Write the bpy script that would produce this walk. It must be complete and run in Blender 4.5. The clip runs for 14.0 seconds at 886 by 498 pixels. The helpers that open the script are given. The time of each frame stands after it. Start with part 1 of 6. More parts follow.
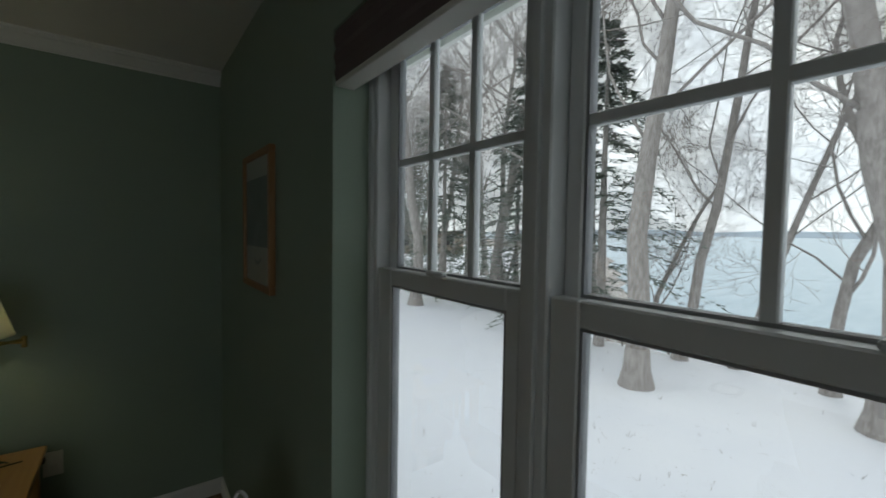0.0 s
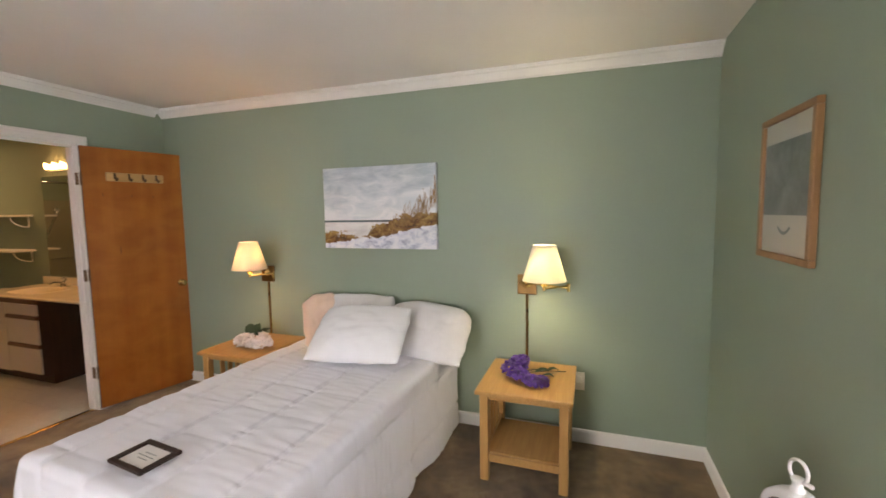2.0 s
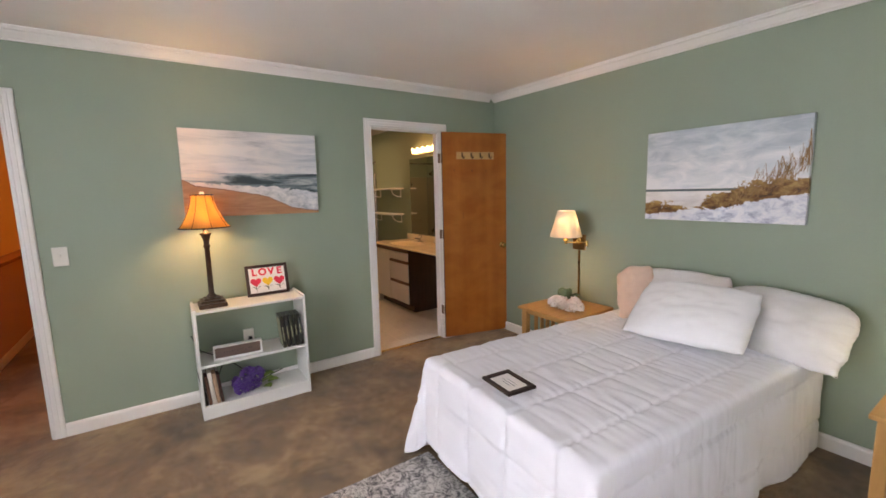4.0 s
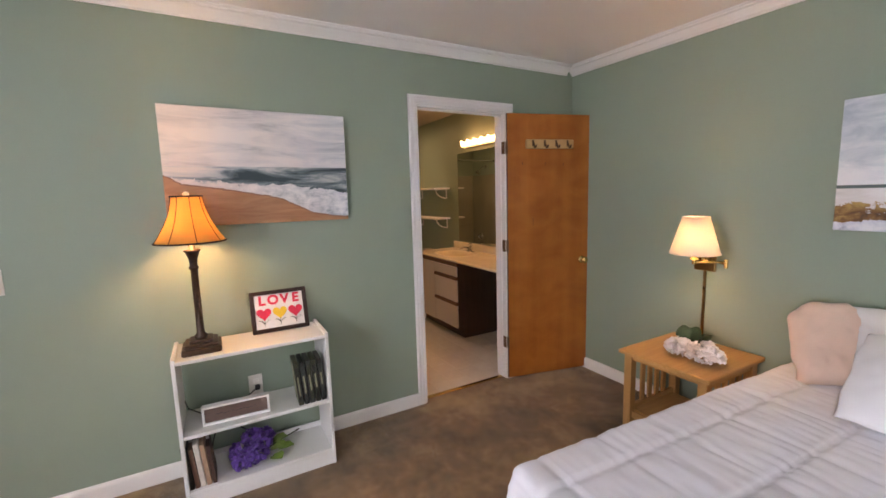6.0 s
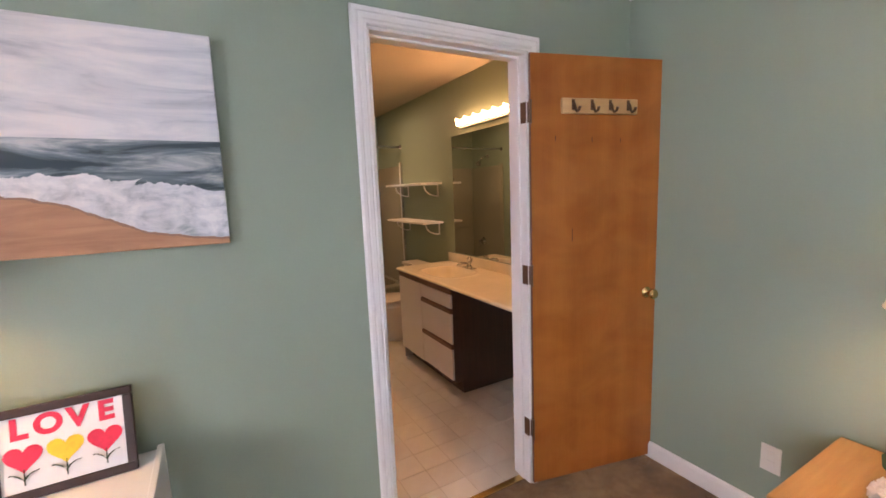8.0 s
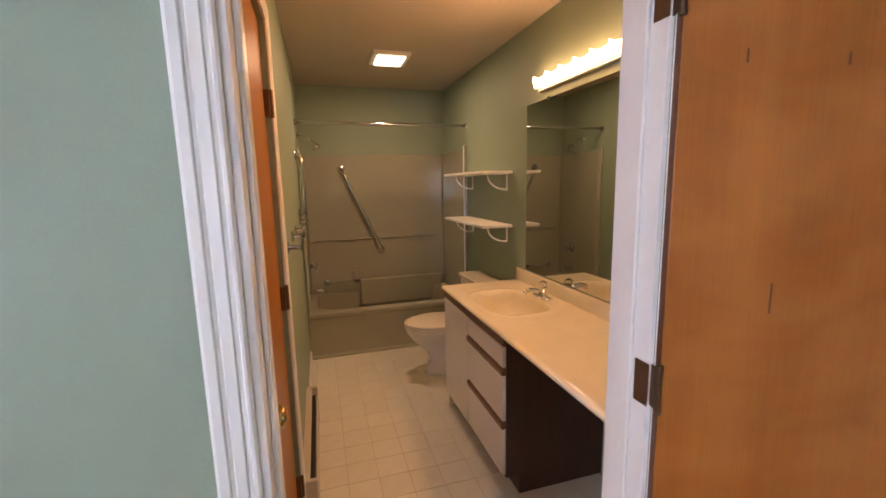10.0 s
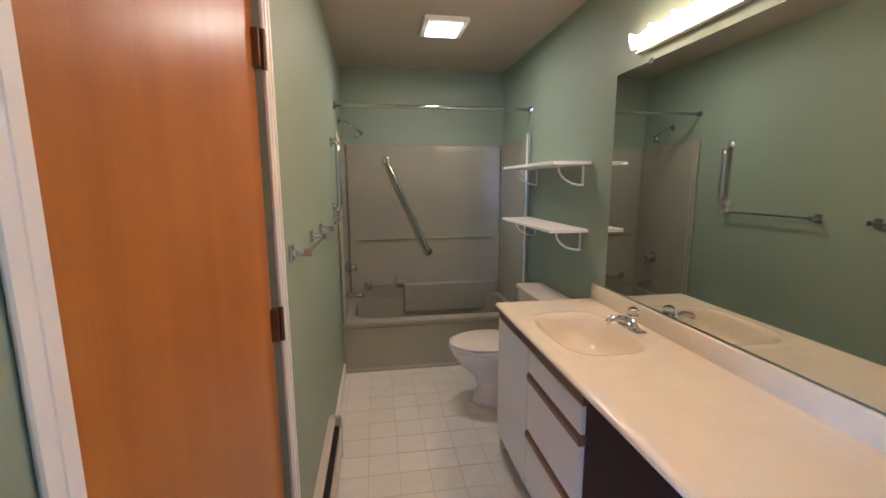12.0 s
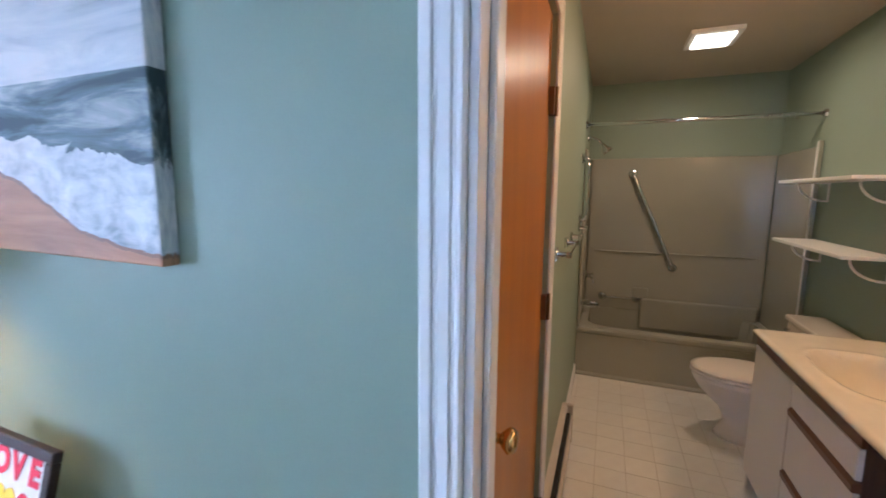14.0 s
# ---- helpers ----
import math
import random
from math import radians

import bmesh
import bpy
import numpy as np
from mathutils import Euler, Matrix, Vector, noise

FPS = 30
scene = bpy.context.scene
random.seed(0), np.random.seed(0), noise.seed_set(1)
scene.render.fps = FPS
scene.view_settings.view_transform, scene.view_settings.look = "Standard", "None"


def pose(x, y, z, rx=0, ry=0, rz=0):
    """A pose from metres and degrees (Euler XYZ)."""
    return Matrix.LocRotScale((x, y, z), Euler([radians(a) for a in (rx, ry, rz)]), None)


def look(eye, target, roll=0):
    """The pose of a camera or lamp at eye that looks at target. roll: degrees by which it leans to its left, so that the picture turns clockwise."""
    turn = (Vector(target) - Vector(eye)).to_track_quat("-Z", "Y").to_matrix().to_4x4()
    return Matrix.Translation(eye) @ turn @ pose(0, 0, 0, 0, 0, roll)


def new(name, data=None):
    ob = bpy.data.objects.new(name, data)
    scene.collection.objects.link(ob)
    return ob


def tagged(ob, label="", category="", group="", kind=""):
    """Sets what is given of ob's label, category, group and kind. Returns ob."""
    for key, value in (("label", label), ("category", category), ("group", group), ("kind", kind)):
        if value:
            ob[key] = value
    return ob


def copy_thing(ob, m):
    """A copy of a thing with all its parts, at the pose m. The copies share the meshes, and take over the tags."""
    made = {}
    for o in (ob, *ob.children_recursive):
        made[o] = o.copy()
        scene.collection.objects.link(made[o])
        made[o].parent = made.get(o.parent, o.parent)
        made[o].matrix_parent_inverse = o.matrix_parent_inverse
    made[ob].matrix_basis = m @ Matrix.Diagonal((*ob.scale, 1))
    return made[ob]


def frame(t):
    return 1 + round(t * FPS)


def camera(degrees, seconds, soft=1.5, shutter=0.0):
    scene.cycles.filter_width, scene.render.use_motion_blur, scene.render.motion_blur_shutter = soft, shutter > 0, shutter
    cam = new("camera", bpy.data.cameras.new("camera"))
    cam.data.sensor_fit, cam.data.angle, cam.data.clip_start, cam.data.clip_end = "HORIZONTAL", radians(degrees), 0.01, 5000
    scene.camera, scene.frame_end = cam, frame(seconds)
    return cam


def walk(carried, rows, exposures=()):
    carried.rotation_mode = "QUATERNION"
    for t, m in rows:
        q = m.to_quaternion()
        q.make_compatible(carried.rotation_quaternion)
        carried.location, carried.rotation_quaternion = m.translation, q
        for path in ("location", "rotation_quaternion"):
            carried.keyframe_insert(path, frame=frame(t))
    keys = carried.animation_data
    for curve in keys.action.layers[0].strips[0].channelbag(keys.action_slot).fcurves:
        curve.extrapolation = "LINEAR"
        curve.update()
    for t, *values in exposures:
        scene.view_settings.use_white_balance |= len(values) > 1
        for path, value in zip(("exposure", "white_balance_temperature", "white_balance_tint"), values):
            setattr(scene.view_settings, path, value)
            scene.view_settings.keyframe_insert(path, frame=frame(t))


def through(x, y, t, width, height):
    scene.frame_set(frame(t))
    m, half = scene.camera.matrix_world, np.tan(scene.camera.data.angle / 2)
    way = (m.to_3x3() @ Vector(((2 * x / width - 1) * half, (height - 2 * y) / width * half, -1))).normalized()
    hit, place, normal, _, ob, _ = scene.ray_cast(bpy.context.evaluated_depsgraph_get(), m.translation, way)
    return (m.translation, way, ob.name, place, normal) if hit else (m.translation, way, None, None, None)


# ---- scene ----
EXPOSURES = [
    (0.0, -1.15, 6400, 0), (0.5, -0.3, 7000, 2), (0.9, 0.85, 7600, 8), (1.5, 1.9, 7700, 14), (2.0, 2.3, 7200, 17),
    (3.0, 2.3, 6900, 17), (4.2, 2.3, 6800, 18), (6.3, 2.35, 6600, 22), (7.2, 2.5, 6400, 24), (9.5, 3.0, 6100, 27), (10.0, 2.9, 6000, 20), (10.4, 2.8, 7000, 15), (11.0, 2.65, 9000, 12),
    (11.5, 2.9, 5500, 13), (12.0, 3.2, 4100, 10), (12.5, 3.25, 3800, 9), (13.0, 3.15, 3950, 9), (13.5, 2.7, 4150, 9), (14.0, 2.8, 4600, 12),
]
# ---- camera and walk ----
cam = camera(93.8, 14.0, soft=1.6, shutter=0.15)
PATH = [
    (0, (0.416, 0.207, 1.54), (1.615, 1.805, 1.451), 0.9),
    (0.5, (0.304, 0.21, 1.501), (1.066, 2.057, 1.416), 0.8),
    (1, (0.213, 0.204, 1.5), (0.486, 2.181, 1.373), 0.2),
    (1.5, (0.177, 0.165, 1.499), (-0.041, 2.148, 1.348), -0.5),
    (2, (0.153, 0.128, 1.492), (-0.513, 2.006, 1.32), -0.9),
    (2.5, (0.126, 0.067, 1.506), (-0.917, 1.762, 1.311), -1.2),
    (3, (0.11, 0.024, 1.486), (-1.241, 1.482, 1.266), -1.4),
    (3.5, (0.037, -0.033, 1.477), (-1.502, 1.221, 1.232), -1.3),
    (4, (-0.076, -0.085, 1.469), (-1.721, 1.02, 1.197), -1.4),
    (4.2, (-0.13, -0.089, 1.462), (-1.8, 0.976, 1.185), -1.3),
    (6.3, (-1.088, 0.332, 1.463), (-2.822, 1.293, 1.202), -1.7),
    (6.5, (-1.189, 0.402, 1.463), (-2.918, 1.372, 1.198), -1.7),
    (7, (-1.491, 0.59, 1.458), (-3.219, 1.561, 1.195), -2.0),
    (7.2, (-1.601, 0.649, 1.463), (-3.325, 1.626, 1.193), -2.2),
    (9.3, (-2.533, 1.387, 1.466), (-4.349, 2.167, 1.165), -2.0),
    (9.5, (-2.621, 1.451, 1.464), (-4.464, 2.165, 1.161), -1.7),
    (10, (-2.813, 1.56, 1.466), (-4.707, 2.124, 1.154), -1.2),
    (10.5, (-2.976, 1.675, 1.47), (-4.907, 2.088, 1.153), -0.9),
    (11, (-3.143, 1.731, 1.461), (-5.089, 2.066, 1.142), -0.5),
    (11.5, (-3.251, 1.712, 1.444), (-5.2, 2.03, 1.124), -0.2),
    (12, (-3.305, 1.69, 1.429), (-5.255, 2.004, 1.115), -0.2),
    (12.5, (-3.315, 1.66, 1.428), (-5.271, 1.949, 1.128), 0.0),
    (13, (-3.257, 1.658, 1.439), (-5.233, 1.742, 1.147), 0.0),
    (13.5, (-3.124, 1.662, 1.441), (-5.083, 1.373, 1.16), 0.2),
    (14, (-2.973, 1.606, 1.452), (-4.816, 0.877, 1.182), 0.4),
]
walk(cam, [(t, look(eye, target, roll)) for t, eye, target, roll in PATH], EXPOSURES)

# ---- world, sun ----
world = bpy.data.worlds.new("overcast_sky")
scene.world = world
world.use_nodes = True
wn, wl = world.node_tree.nodes, world.node_tree.links
background = wn["Background"]
sky = wn.new("ShaderNodeTexSky")
sky.sky_type, sky.sun_disc, sky.sun_elevation, sky.sun_rotation = "NISHITA", False, radians(32), radians(70)
coords, clouds, cramp, cmix, sgain = (wn.new("ShaderNodeTexCoord"), wn.new("ShaderNodeTexNoise"), wn.new("ShaderNodeValToRGB"),
                                      wn.new("ShaderNodeMix"), wn.new("ShaderNodeVectorMath"))
clouds.inputs["Scale"].default_value, clouds.inputs["Detail"].default_value = 5.0, 6.0
cramp.color_ramp.elements[0].position, cramp.color_ramp.elements[0].color = 0.32, (3.0, 3.15, 3.5, 1)
cramp.color_ramp.elements[1].position, cramp.color_ramp.elements[1].color = 0.7, (4.7, 4.7, 4.85, 1)
sgain.operation, sgain.inputs[1].default_value = "SCALE", (0, 0, 0)
sgain.inputs["Scale"].default_value = 0.1
cmix.data_type, cmix.inputs["Factor"].default_value = "RGBA", 0.92
wl.new(coords.outputs["Generated"], clouds.inputs["Vector"])
wl.new(clouds.outputs["Fac"], cramp.inputs["Fac"])
wl.new(sky.outputs["Color"], sgain.inputs[0])
wl.new(sgain.outputs["Vector"], cmix.inputs["A"])
wl.new(cramp.outputs["Color"], cmix.inputs["B"])
wl.new(cmix.outputs["Result"], background.inputs["Color"])
background.inputs["Strength"].default_value = 0.75
sun = new("sun", bpy.data.lights.new("sun", "SUN"))
sun.data.energy, sun.data.angle, sun.data.color = 1.0, radians(25), (1.0, 0.97, 0.92)
sun.matrix_world = look((0, 0, 30), (-14, -5, 18))


def glow(name, place, watts, colour, radius=0.03):
    lamp = new(name, bpy.data.lights.new(name, "POINT"))
    lamp.data.energy, lamp.data.color, lamp.data.shadow_soft_size, lamp.location = watts, colour, radius, place
    return lamp


glow("table_lamp_light", (-3.24, 0.14, 1.37), 6.0, (1.0, 0.58, 0.22), 0.042)
glow("west_sconce_light", (-2.245, 2.55, 1.195), 3.2, (1.0, 0.56, 0.25), 0.042)
glow("east_sconce_light", (-0.09, 2.55, 1.195), 4.4, (1.0, 0.90, 0.58), 0.042)
glow("hall_light", (-5.6, -2.2, 2.2), 13.0, (1.0, 0.48, 0.14), 0.06)


def panel(name, place, target, w, h, watts, colour):
    lamp = new(name, bpy.data.lights.new(name, "AREA"))
    lamp.data.shape, lamp.data.size, lamp.data.size_y, lamp.data.energy, lamp.data.color = "RECTANGLE", w, h, watts, colour
    lamp.matrix_world = look(place, target)
    return lamp


panel("bath_ceiling_glow", (-6.03, 2.135, 2.352), (-6.03, 2.135, 0), 0.19, 0.17, 1.45, (1.0, 0.60, 0.29))
panel("vanity_bar_glow", (-4.48, 2.755, 2.03), (-4.48, 1.6, 1.75), 1.14, 0.08, 1.5, (1.0, 0.47, 0.16))

# added fill lamp for room daylight, in the opening of an assumed, unseen south window
panel("assumed_south_daylight", (-1.05, -1.97, 1.42), (-1.05, 2.0, 1.05), 1.2, 1.15, 6.0, (0.90, 0.95, 1.0))

# ---- materials ----


def nodes_of(name):
    m = bpy.data.materials.new(name)
    m.use_nodes = True
    return m, m.node_tree.nodes, m.node_tree.links, m.node_tree.nodes["Principled BSDF"]


def math_node(n, l, op, a, b=None, clamp=False):
    k = n.new("ShaderNodeMath")
    k.operation, k.use_clamp = op, clamp
    for slot, v in ((0, a), (1, b)):
        if v is None:
            continue
        if isinstance(v, (int, float)):
            k.inputs[slot].default_value = v
        else:
            l.new(v, k.inputs[slot])
    return k.outputs[0]


def noise_node(n, l, vec, scale, detail=4.0, rough=0.55, distortion=0.0):
    k = n.new("ShaderNodeTexNoise")
    k.inputs["Scale"].default_value, k.inputs["Detail"].default_value = scale, detail
    k.inputs["Roughness"].default_value, k.inputs["Distortion"].default_value = rough, distortion
    l.new(vec, k.inputs["Vector"])
    return k.outputs["Fac"]


def ramp_node(n, l, fac, stops):
    k = n.new("ShaderNodeValToRGB")
    e = k.color_ramp.elements
    while len(e) < len(stops):
        e.new(0.5)
    for i, (p, c) in enumerate(stops):
        e[i].position, e[i].color = p, (*c, 1)
    l.new(fac, k.inputs["Fac"])
    return k.outputs["Color"]


def mix_node(n, l, fac, a, b, blend="MIX"):
    k = n.new("ShaderNodeMix")
    k.data_type, k.blend_type = "RGBA", blend
    for slot, v in (("Factor", fac), ("A", a), ("B", b)):
        if isinstance(v, (int, float)):
            k.inputs[slot].default_value = v
        elif isinstance(v, tuple):
            k.inputs[slot].default_value = (*v, 1)
        else:
            l.new(v, k.inputs[slot])
    return k.outputs["Result"]


def place_node(n, l, scale=(1, 1, 1), generated=False):
    c, k = n.new("ShaderNodeTexCoord"), n.new("ShaderNodeMapping")
    k.inputs["Scale"].default_value = scale
    l.new(c.outputs["Generated" if generated else "Object"], k.inputs["Vector"])
    return k.outputs["Vector"]


def bump_node(n, l, bsdf, height, strength, distance=0.002):
    k = n.new("ShaderNodeBump")
    k.inputs["Strength"].default_value, k.inputs["Distance"].default_value = strength, distance
    l.new(height, k.inputs["Height"])
    l.new(k.outputs["Normal"], bsdf.inputs["Normal"])


def plain(name, base, rough=0.5, metal=0.0, var=0.08, coarse=2.5, fine=120.0, bump=0.15, rvar=0.1, sheen=0.0):
    """A surface of one colour with mottling at two scales, uneven gloss and a fine relief."""
    m, n, l, b = nodes_of(name)
    v = place_node(n, l)
    big, small = noise_node(n, l, v, coarse, 5), noise_node(n, l, v, fine, 3)
    tone = math_node(n, l, "ADD", math_node(n, l, "MULTIPLY", big, 0.7), math_node(n, l, "MULTIPLY", small, 0.3))
    lo, hi = tuple(c * (1 - var) for c in base), tuple(min(1, c * (1 + var)) for c in base)
    l.new(ramp_node(n, l, tone, [(0.3, lo), (0.7, hi)]), b.inputs["Base Color"])
    b.inputs["Metallic"].default_value = metal
    l.new(math_node(n, l, "ADD", math_node(n, l, "MULTIPLY", big, 2 * rvar), rough - rvar, True), b.inputs["Roughness"])
    if sheen:
        b.inputs["Sheen Weight"].default_value = sheen
    if bump:
        bump_node(n, l, b, small, bump)
    return m


def wood(name, dark, light, along="z", rough=0.4, grain=1.0, plank=0.0):
    """Stained wood: long grain along one axis, soft figure, uneven gloss."""
    m, n, l, b = nodes_of(name)
    stretch = {"x": (1.2, 16, 16), "y": (16, 1.2, 16), "z": (16, 16, 1.2)}[along]
    v = place_node(n, l, stretch)
    w = place_node(n, l)
    fibre = noise_node(n, l, v, 3.2 * grain, 6, 0.6, 0.25)
    figure = noise_node(n, l, w, 3.0, 2, 0.5, 0.1)
    tone = math_node(n, l, "ADD", math_node(n, l, "MULTIPLY", fibre, 0.62), math_node(n, l, "MULTIPLY", figure, 0.38))
    if plank:
        sep = n.new("ShaderNodeSeparateXYZ")
        l.new(w, sep.inputs[0])
        cell = math_node(n, l, "FLOOR", math_node(n, l, "MULTIPLY", sep.outputs["Y" if along != "y" else "X"], 1 / plank))
        wh = n.new("ShaderNodeTexWhiteNoise")
        wh.noise_dimensions = "1D"
        l.new(cell, wh.inputs["W"])
        tone = math_node(n, l, "ADD", math_node(n, l, "MULTIPLY", tone, 0.8), math_node(n, l, "MULTIPLY", wh.outputs["Value"], 0.16))
    l.new(ramp_node(n, l, tone, [(0.28, dark), (0.72, light)]), b.inputs["Base Color"])
    l.new(math_node(n, l, "ADD", math_node(n, l, "MULTIPLY", figure, 0.2), rough - 0.1, True), b.inputs["Roughness"])
    bump_node(n, l, b, fibre, 0.04, 0.0006)
    return m


def veneer(name, dark, light, cloudy=0.35, gloss=0.30):
    """Smooth varnished veneer: broad soft bands along z, clouded figure and hair-fine grain."""
    m, n, l, b = nodes_of(name)
    bands = noise_node(n, l, place_node(n, l, (6, 6, 0.35)), 1.6, 2, 0.4)
    hair = noise_node(n, l, place_node(n, l, (90, 90, 3)), 2.0, 2, 0.5)
    cloud = noise_node(n, l, place_node(n, l, (1.6, 1.6, 2.6)), 2.4, 4, 0.5, 0.6)
    tone = math_node(n, l, "ADD", math_node(n, l, "MULTIPLY", bands, 0.85 - cloudy), math_node(n, l, "MULTIPLY", hair, 0.15))
    tone = math_node(n, l, "ADD", tone, math_node(n, l, "MULTIPLY", cloud, cloudy))
    l.new(ramp_node(n, l, tone, [(0.32, dark), (0.68, light)]), b.inputs["Base Color"])
    b.inputs["Specular IOR Level"].default_value = 0.35
    l.new(math_node(n, l, "ADD", math_node(n, l, "MULTIPLY", cloud, 0.12), gloss - 0.06), b.inputs["Roughness"])
    return m


def shade_cloth(name, colour, through):
    """Lamp-shade cloth: part of the light passes through it."""
    m, n, l, b = nodes_of(name)
    v = place_node(n, l, (60, 60, 14))
    weave = noise_node(n, l, v, 4, 3)
    tint = ramp_node(n, l, weave, [(0.25, tuple(c * 0.9 for c in colour)), (0.75, colour)])
    l.new(tint, b.inputs["Base Color"])
    b.inputs["Roughness"].default_value = 0.9
    t, k = n.new("ShaderNodeBsdfTranslucent"), n.new("ShaderNodeMixShader")
    t.inputs["Color"].default_value = (*through, 1)
    k.inputs["Fac"].default_value = 0.30
    l.new(b.outputs[0], k.inputs[1])
    l.new(t.outputs[0], k.inputs[2])
    l.new(k.outputs[0], n["Material Output"].inputs["Surface"])
    return m


def glowing(name, colour, strength):
    m, n, l, b = nodes_of(name)
    b.inputs["Base Color"].default_value = (0.9, 0.88, 0.8, 1)
    b.inputs["Emission Color"].default_value, b.inputs["Emission Strength"].default_value = (*colour, 1), strength
    b.inputs["Roughness"].default_value = 0.3
    return m


def clear(name, colour=(1, 1, 1), rough=0.0):
    m, n, l, b = nodes_of(name)
    b.inputs["Base Color"].default_value = (*colour, 1)
    b.inputs["Transmission Weight"].default_value, b.inputs["Roughness"].default_value, b.inputs["IOR"].default_value = 1.0, rough, 1.45
    return m


M_WALL = plain("sage_wall_paint", (0.286, 0.355, 0.276), 0.55, var=0.04, coarse=1.3, fine=170, bump=0.22)
M_CEIL = plain("ceiling_paint", (0.86, 0.83, 0.80), 0.9, var=0.03, coarse=2, fine=90, bump=0.35)
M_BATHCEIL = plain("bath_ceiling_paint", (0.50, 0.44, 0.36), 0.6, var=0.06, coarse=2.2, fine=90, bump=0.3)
M_TRIM = plain("white_trim_paint", (0.82, 0.81, 0.79), 0.35, var=0.03, coarse=3, fine=60, bump=0.08)
M_HALLWALL = plain("ochre_wall_paint", (0.55, 0.30, 0.07), 0.7, var=0.06)
M_HALLPINK = plain("clay_wall_paint", (0.50, 0.33, 0.24), 0.7, var=0.05)
M_DOOR = veneer("orange_birch_veneer", (0.30, 0.087, 0.012), (0.48, 0.175, 0.034), 0.5, 0.36)
M_DOOREDGE = wood("door_edge_wood", (0.10, 0.03, 0.012), (0.17, 0.055, 0.02), "z", 0.45)
M_CLOSET = veneer("red_birch_veneer", (0.30, 0.102, 0.006), (0.47, 0.185, 0.013), 0.30, 0.34)
M_PINE = wood("honey_oak", (0.46, 0.235, 0.070), (0.62, 0.365, 0.130), "y", 0.42)
M_PINELEG = wood("honey_oak_leg", (0.46, 0.235, 0.070), (0.62, 0.365, 0.130), "z", 0.42)
M_OAKFRAME = wood("oak_frame_wood", (0.26, 0.13, 0.05), (0.40, 0.22, 0.09), "z", 0.45)
M_PEGBOARD = wood("pale_pine", (0.50, 0.30, 0.12), (0.62, 0.40, 0.18), "y", 0.4)
M_DARKCAB = wood("dark_walnut_laminate", (0.045, 0.018, 0.010), (0.085, 0.036, 0.020), "z", 0.4)
M_PULL = wood("walnut_pull", (0.10, 0.04, 0.02), (0.19, 0.085, 0.045), "x", 0.4)
M_CABWHITE = plain("cream_laminate", (0.72, 0.67, 0.60), 0.35, var=0.03, bump=0.04)
M_COUNTER = plain("cultured_marble", (0.82, 0.74, 0.58), 0.16, var=0.05, coarse=3.5, fine=14, bump=0.0, rvar=0.05)
M_WHITELAM = plain("white_laminate", (0.78, 0.78, 0.76), 0.4, var=0.03, bump=0.05)
M_SHELFWHITE = plain("white_shelf_paint", (0.80, 0.79, 0.75), 0.45, var=0.02, bump=0.05)
M_CHROME = plain("chrome", (0.66, 0.67, 0.68), 0.08, 1.0, var=0.04, bump=0.0, rvar=0.04)
M_BRASS = plain("antique_brass", (0.24, 0.145, 0.055), 0.3, 1.0, var=0.2, coarse=14, bump=0.0)
M_POLBRASS = plain("polished_brass", (0.66, 0.46, 0.17), 0.2, 1.0, var=0.1, coarse=10, bump=0.0)
M_BRONZE = plain("dark_bronze", (0.055, 0.032, 0.020), 0.4, 0.3, var=0.4, coarse=30, bump=0.1)
M_HOOK = plain("brown_hook_metal", (0.16, 0.10, 0.06), 0.35, 0.8, var=0.2, coarse=20, bump=0.0)
M_IVORY = plain("ivory_plastic", (0.74, 0.72, 0.66), 0.4, var=0.02, bump=0.0)
M_BLACK = plain("black_plastic", (0.015, 0.015, 0.016), 0.45, var=0.2, bump=0.0)
M_CERAMIC = plain("bone_china", (0.72, 0.66, 0.58), 0.1, var=0.02, bump=0.0, rvar=0.03)
M_TUB = plain("beige_fibreglass", (0.355, 0.350, 0.285), 0.12, var=0.04, coarse=1.6, bump=0.0, rvar=0.05)
M_COTTON = plain("white_cotton_quilt", (0.79, 0.80, 0.87), 0.85, var=0.03, coarse=6, fine=420, bump=0.25, sheen=0.25)
M_PILLOW = plain("soft_white_cotton", (0.83, 0.84, 0.86), 0.9, var=0.03, coarse=8, fine=380, bump=0.3, sheen=0.25)
M_SHAM = plain("pale_grey_linen", (0.76, 0.75, 0.75), 0.9, var=0.07, coarse=9, fine=300, bump=0.35, sheen=0.2)
# warm lamplight on pale linen, put into the base colour
M_LAMPLIT_PEACH = plain("peach_lamplight_cotton", (0.78, 0.58, 0.46), 0.9, var=0.06, coarse=9, fine=300, bump=0.35, sheen=0.2)
M_MATTRESS = plain("mattress_ticking", (0.6, 0.6, 0.6), 0.9)
M_DARKWOOD = plain("black_brown_frame", (0.030, 0.013, 0.010), 0.55, var=0.25, coarse=20, bump=0.05)
M_PAPER = plain("white_paper", (0.80, 0.78, 0.76), 0.8, var=0.02, bump=0.05)
M_MAT = plain("cream_mount", (0.66, 0.62, 0.52), 0.8, var=0.03, bump=0.05)
M_RED = plain("red_paint", (0.72, 0.03, 0.075), 0.7, var=0.15, coarse=40)
M_YELLOW = plain("yellow_paint", (0.80, 0.55, 0.03), 0.7, var=0.12, coarse=40)
M_LEAF = plain("leaf_green", (0.025, 0.055, 0.018), 0.55, var=0.35, coarse=60)
M_LIME = plain("lime_leaf", (0.20, 0.30, 0.05), 0.55, var=0.3, coarse=50)
M_PURPLE = plain("purple_petals", (0.14, 0.055, 0.36), 0.6, var=0.35, coarse=70, sheen=0.2)
M_WHITEPETAL = plain("white_petals", (0.90, 0.84, 0.82), 0.65, var=0.08, coarse=60, sheen=0.2)
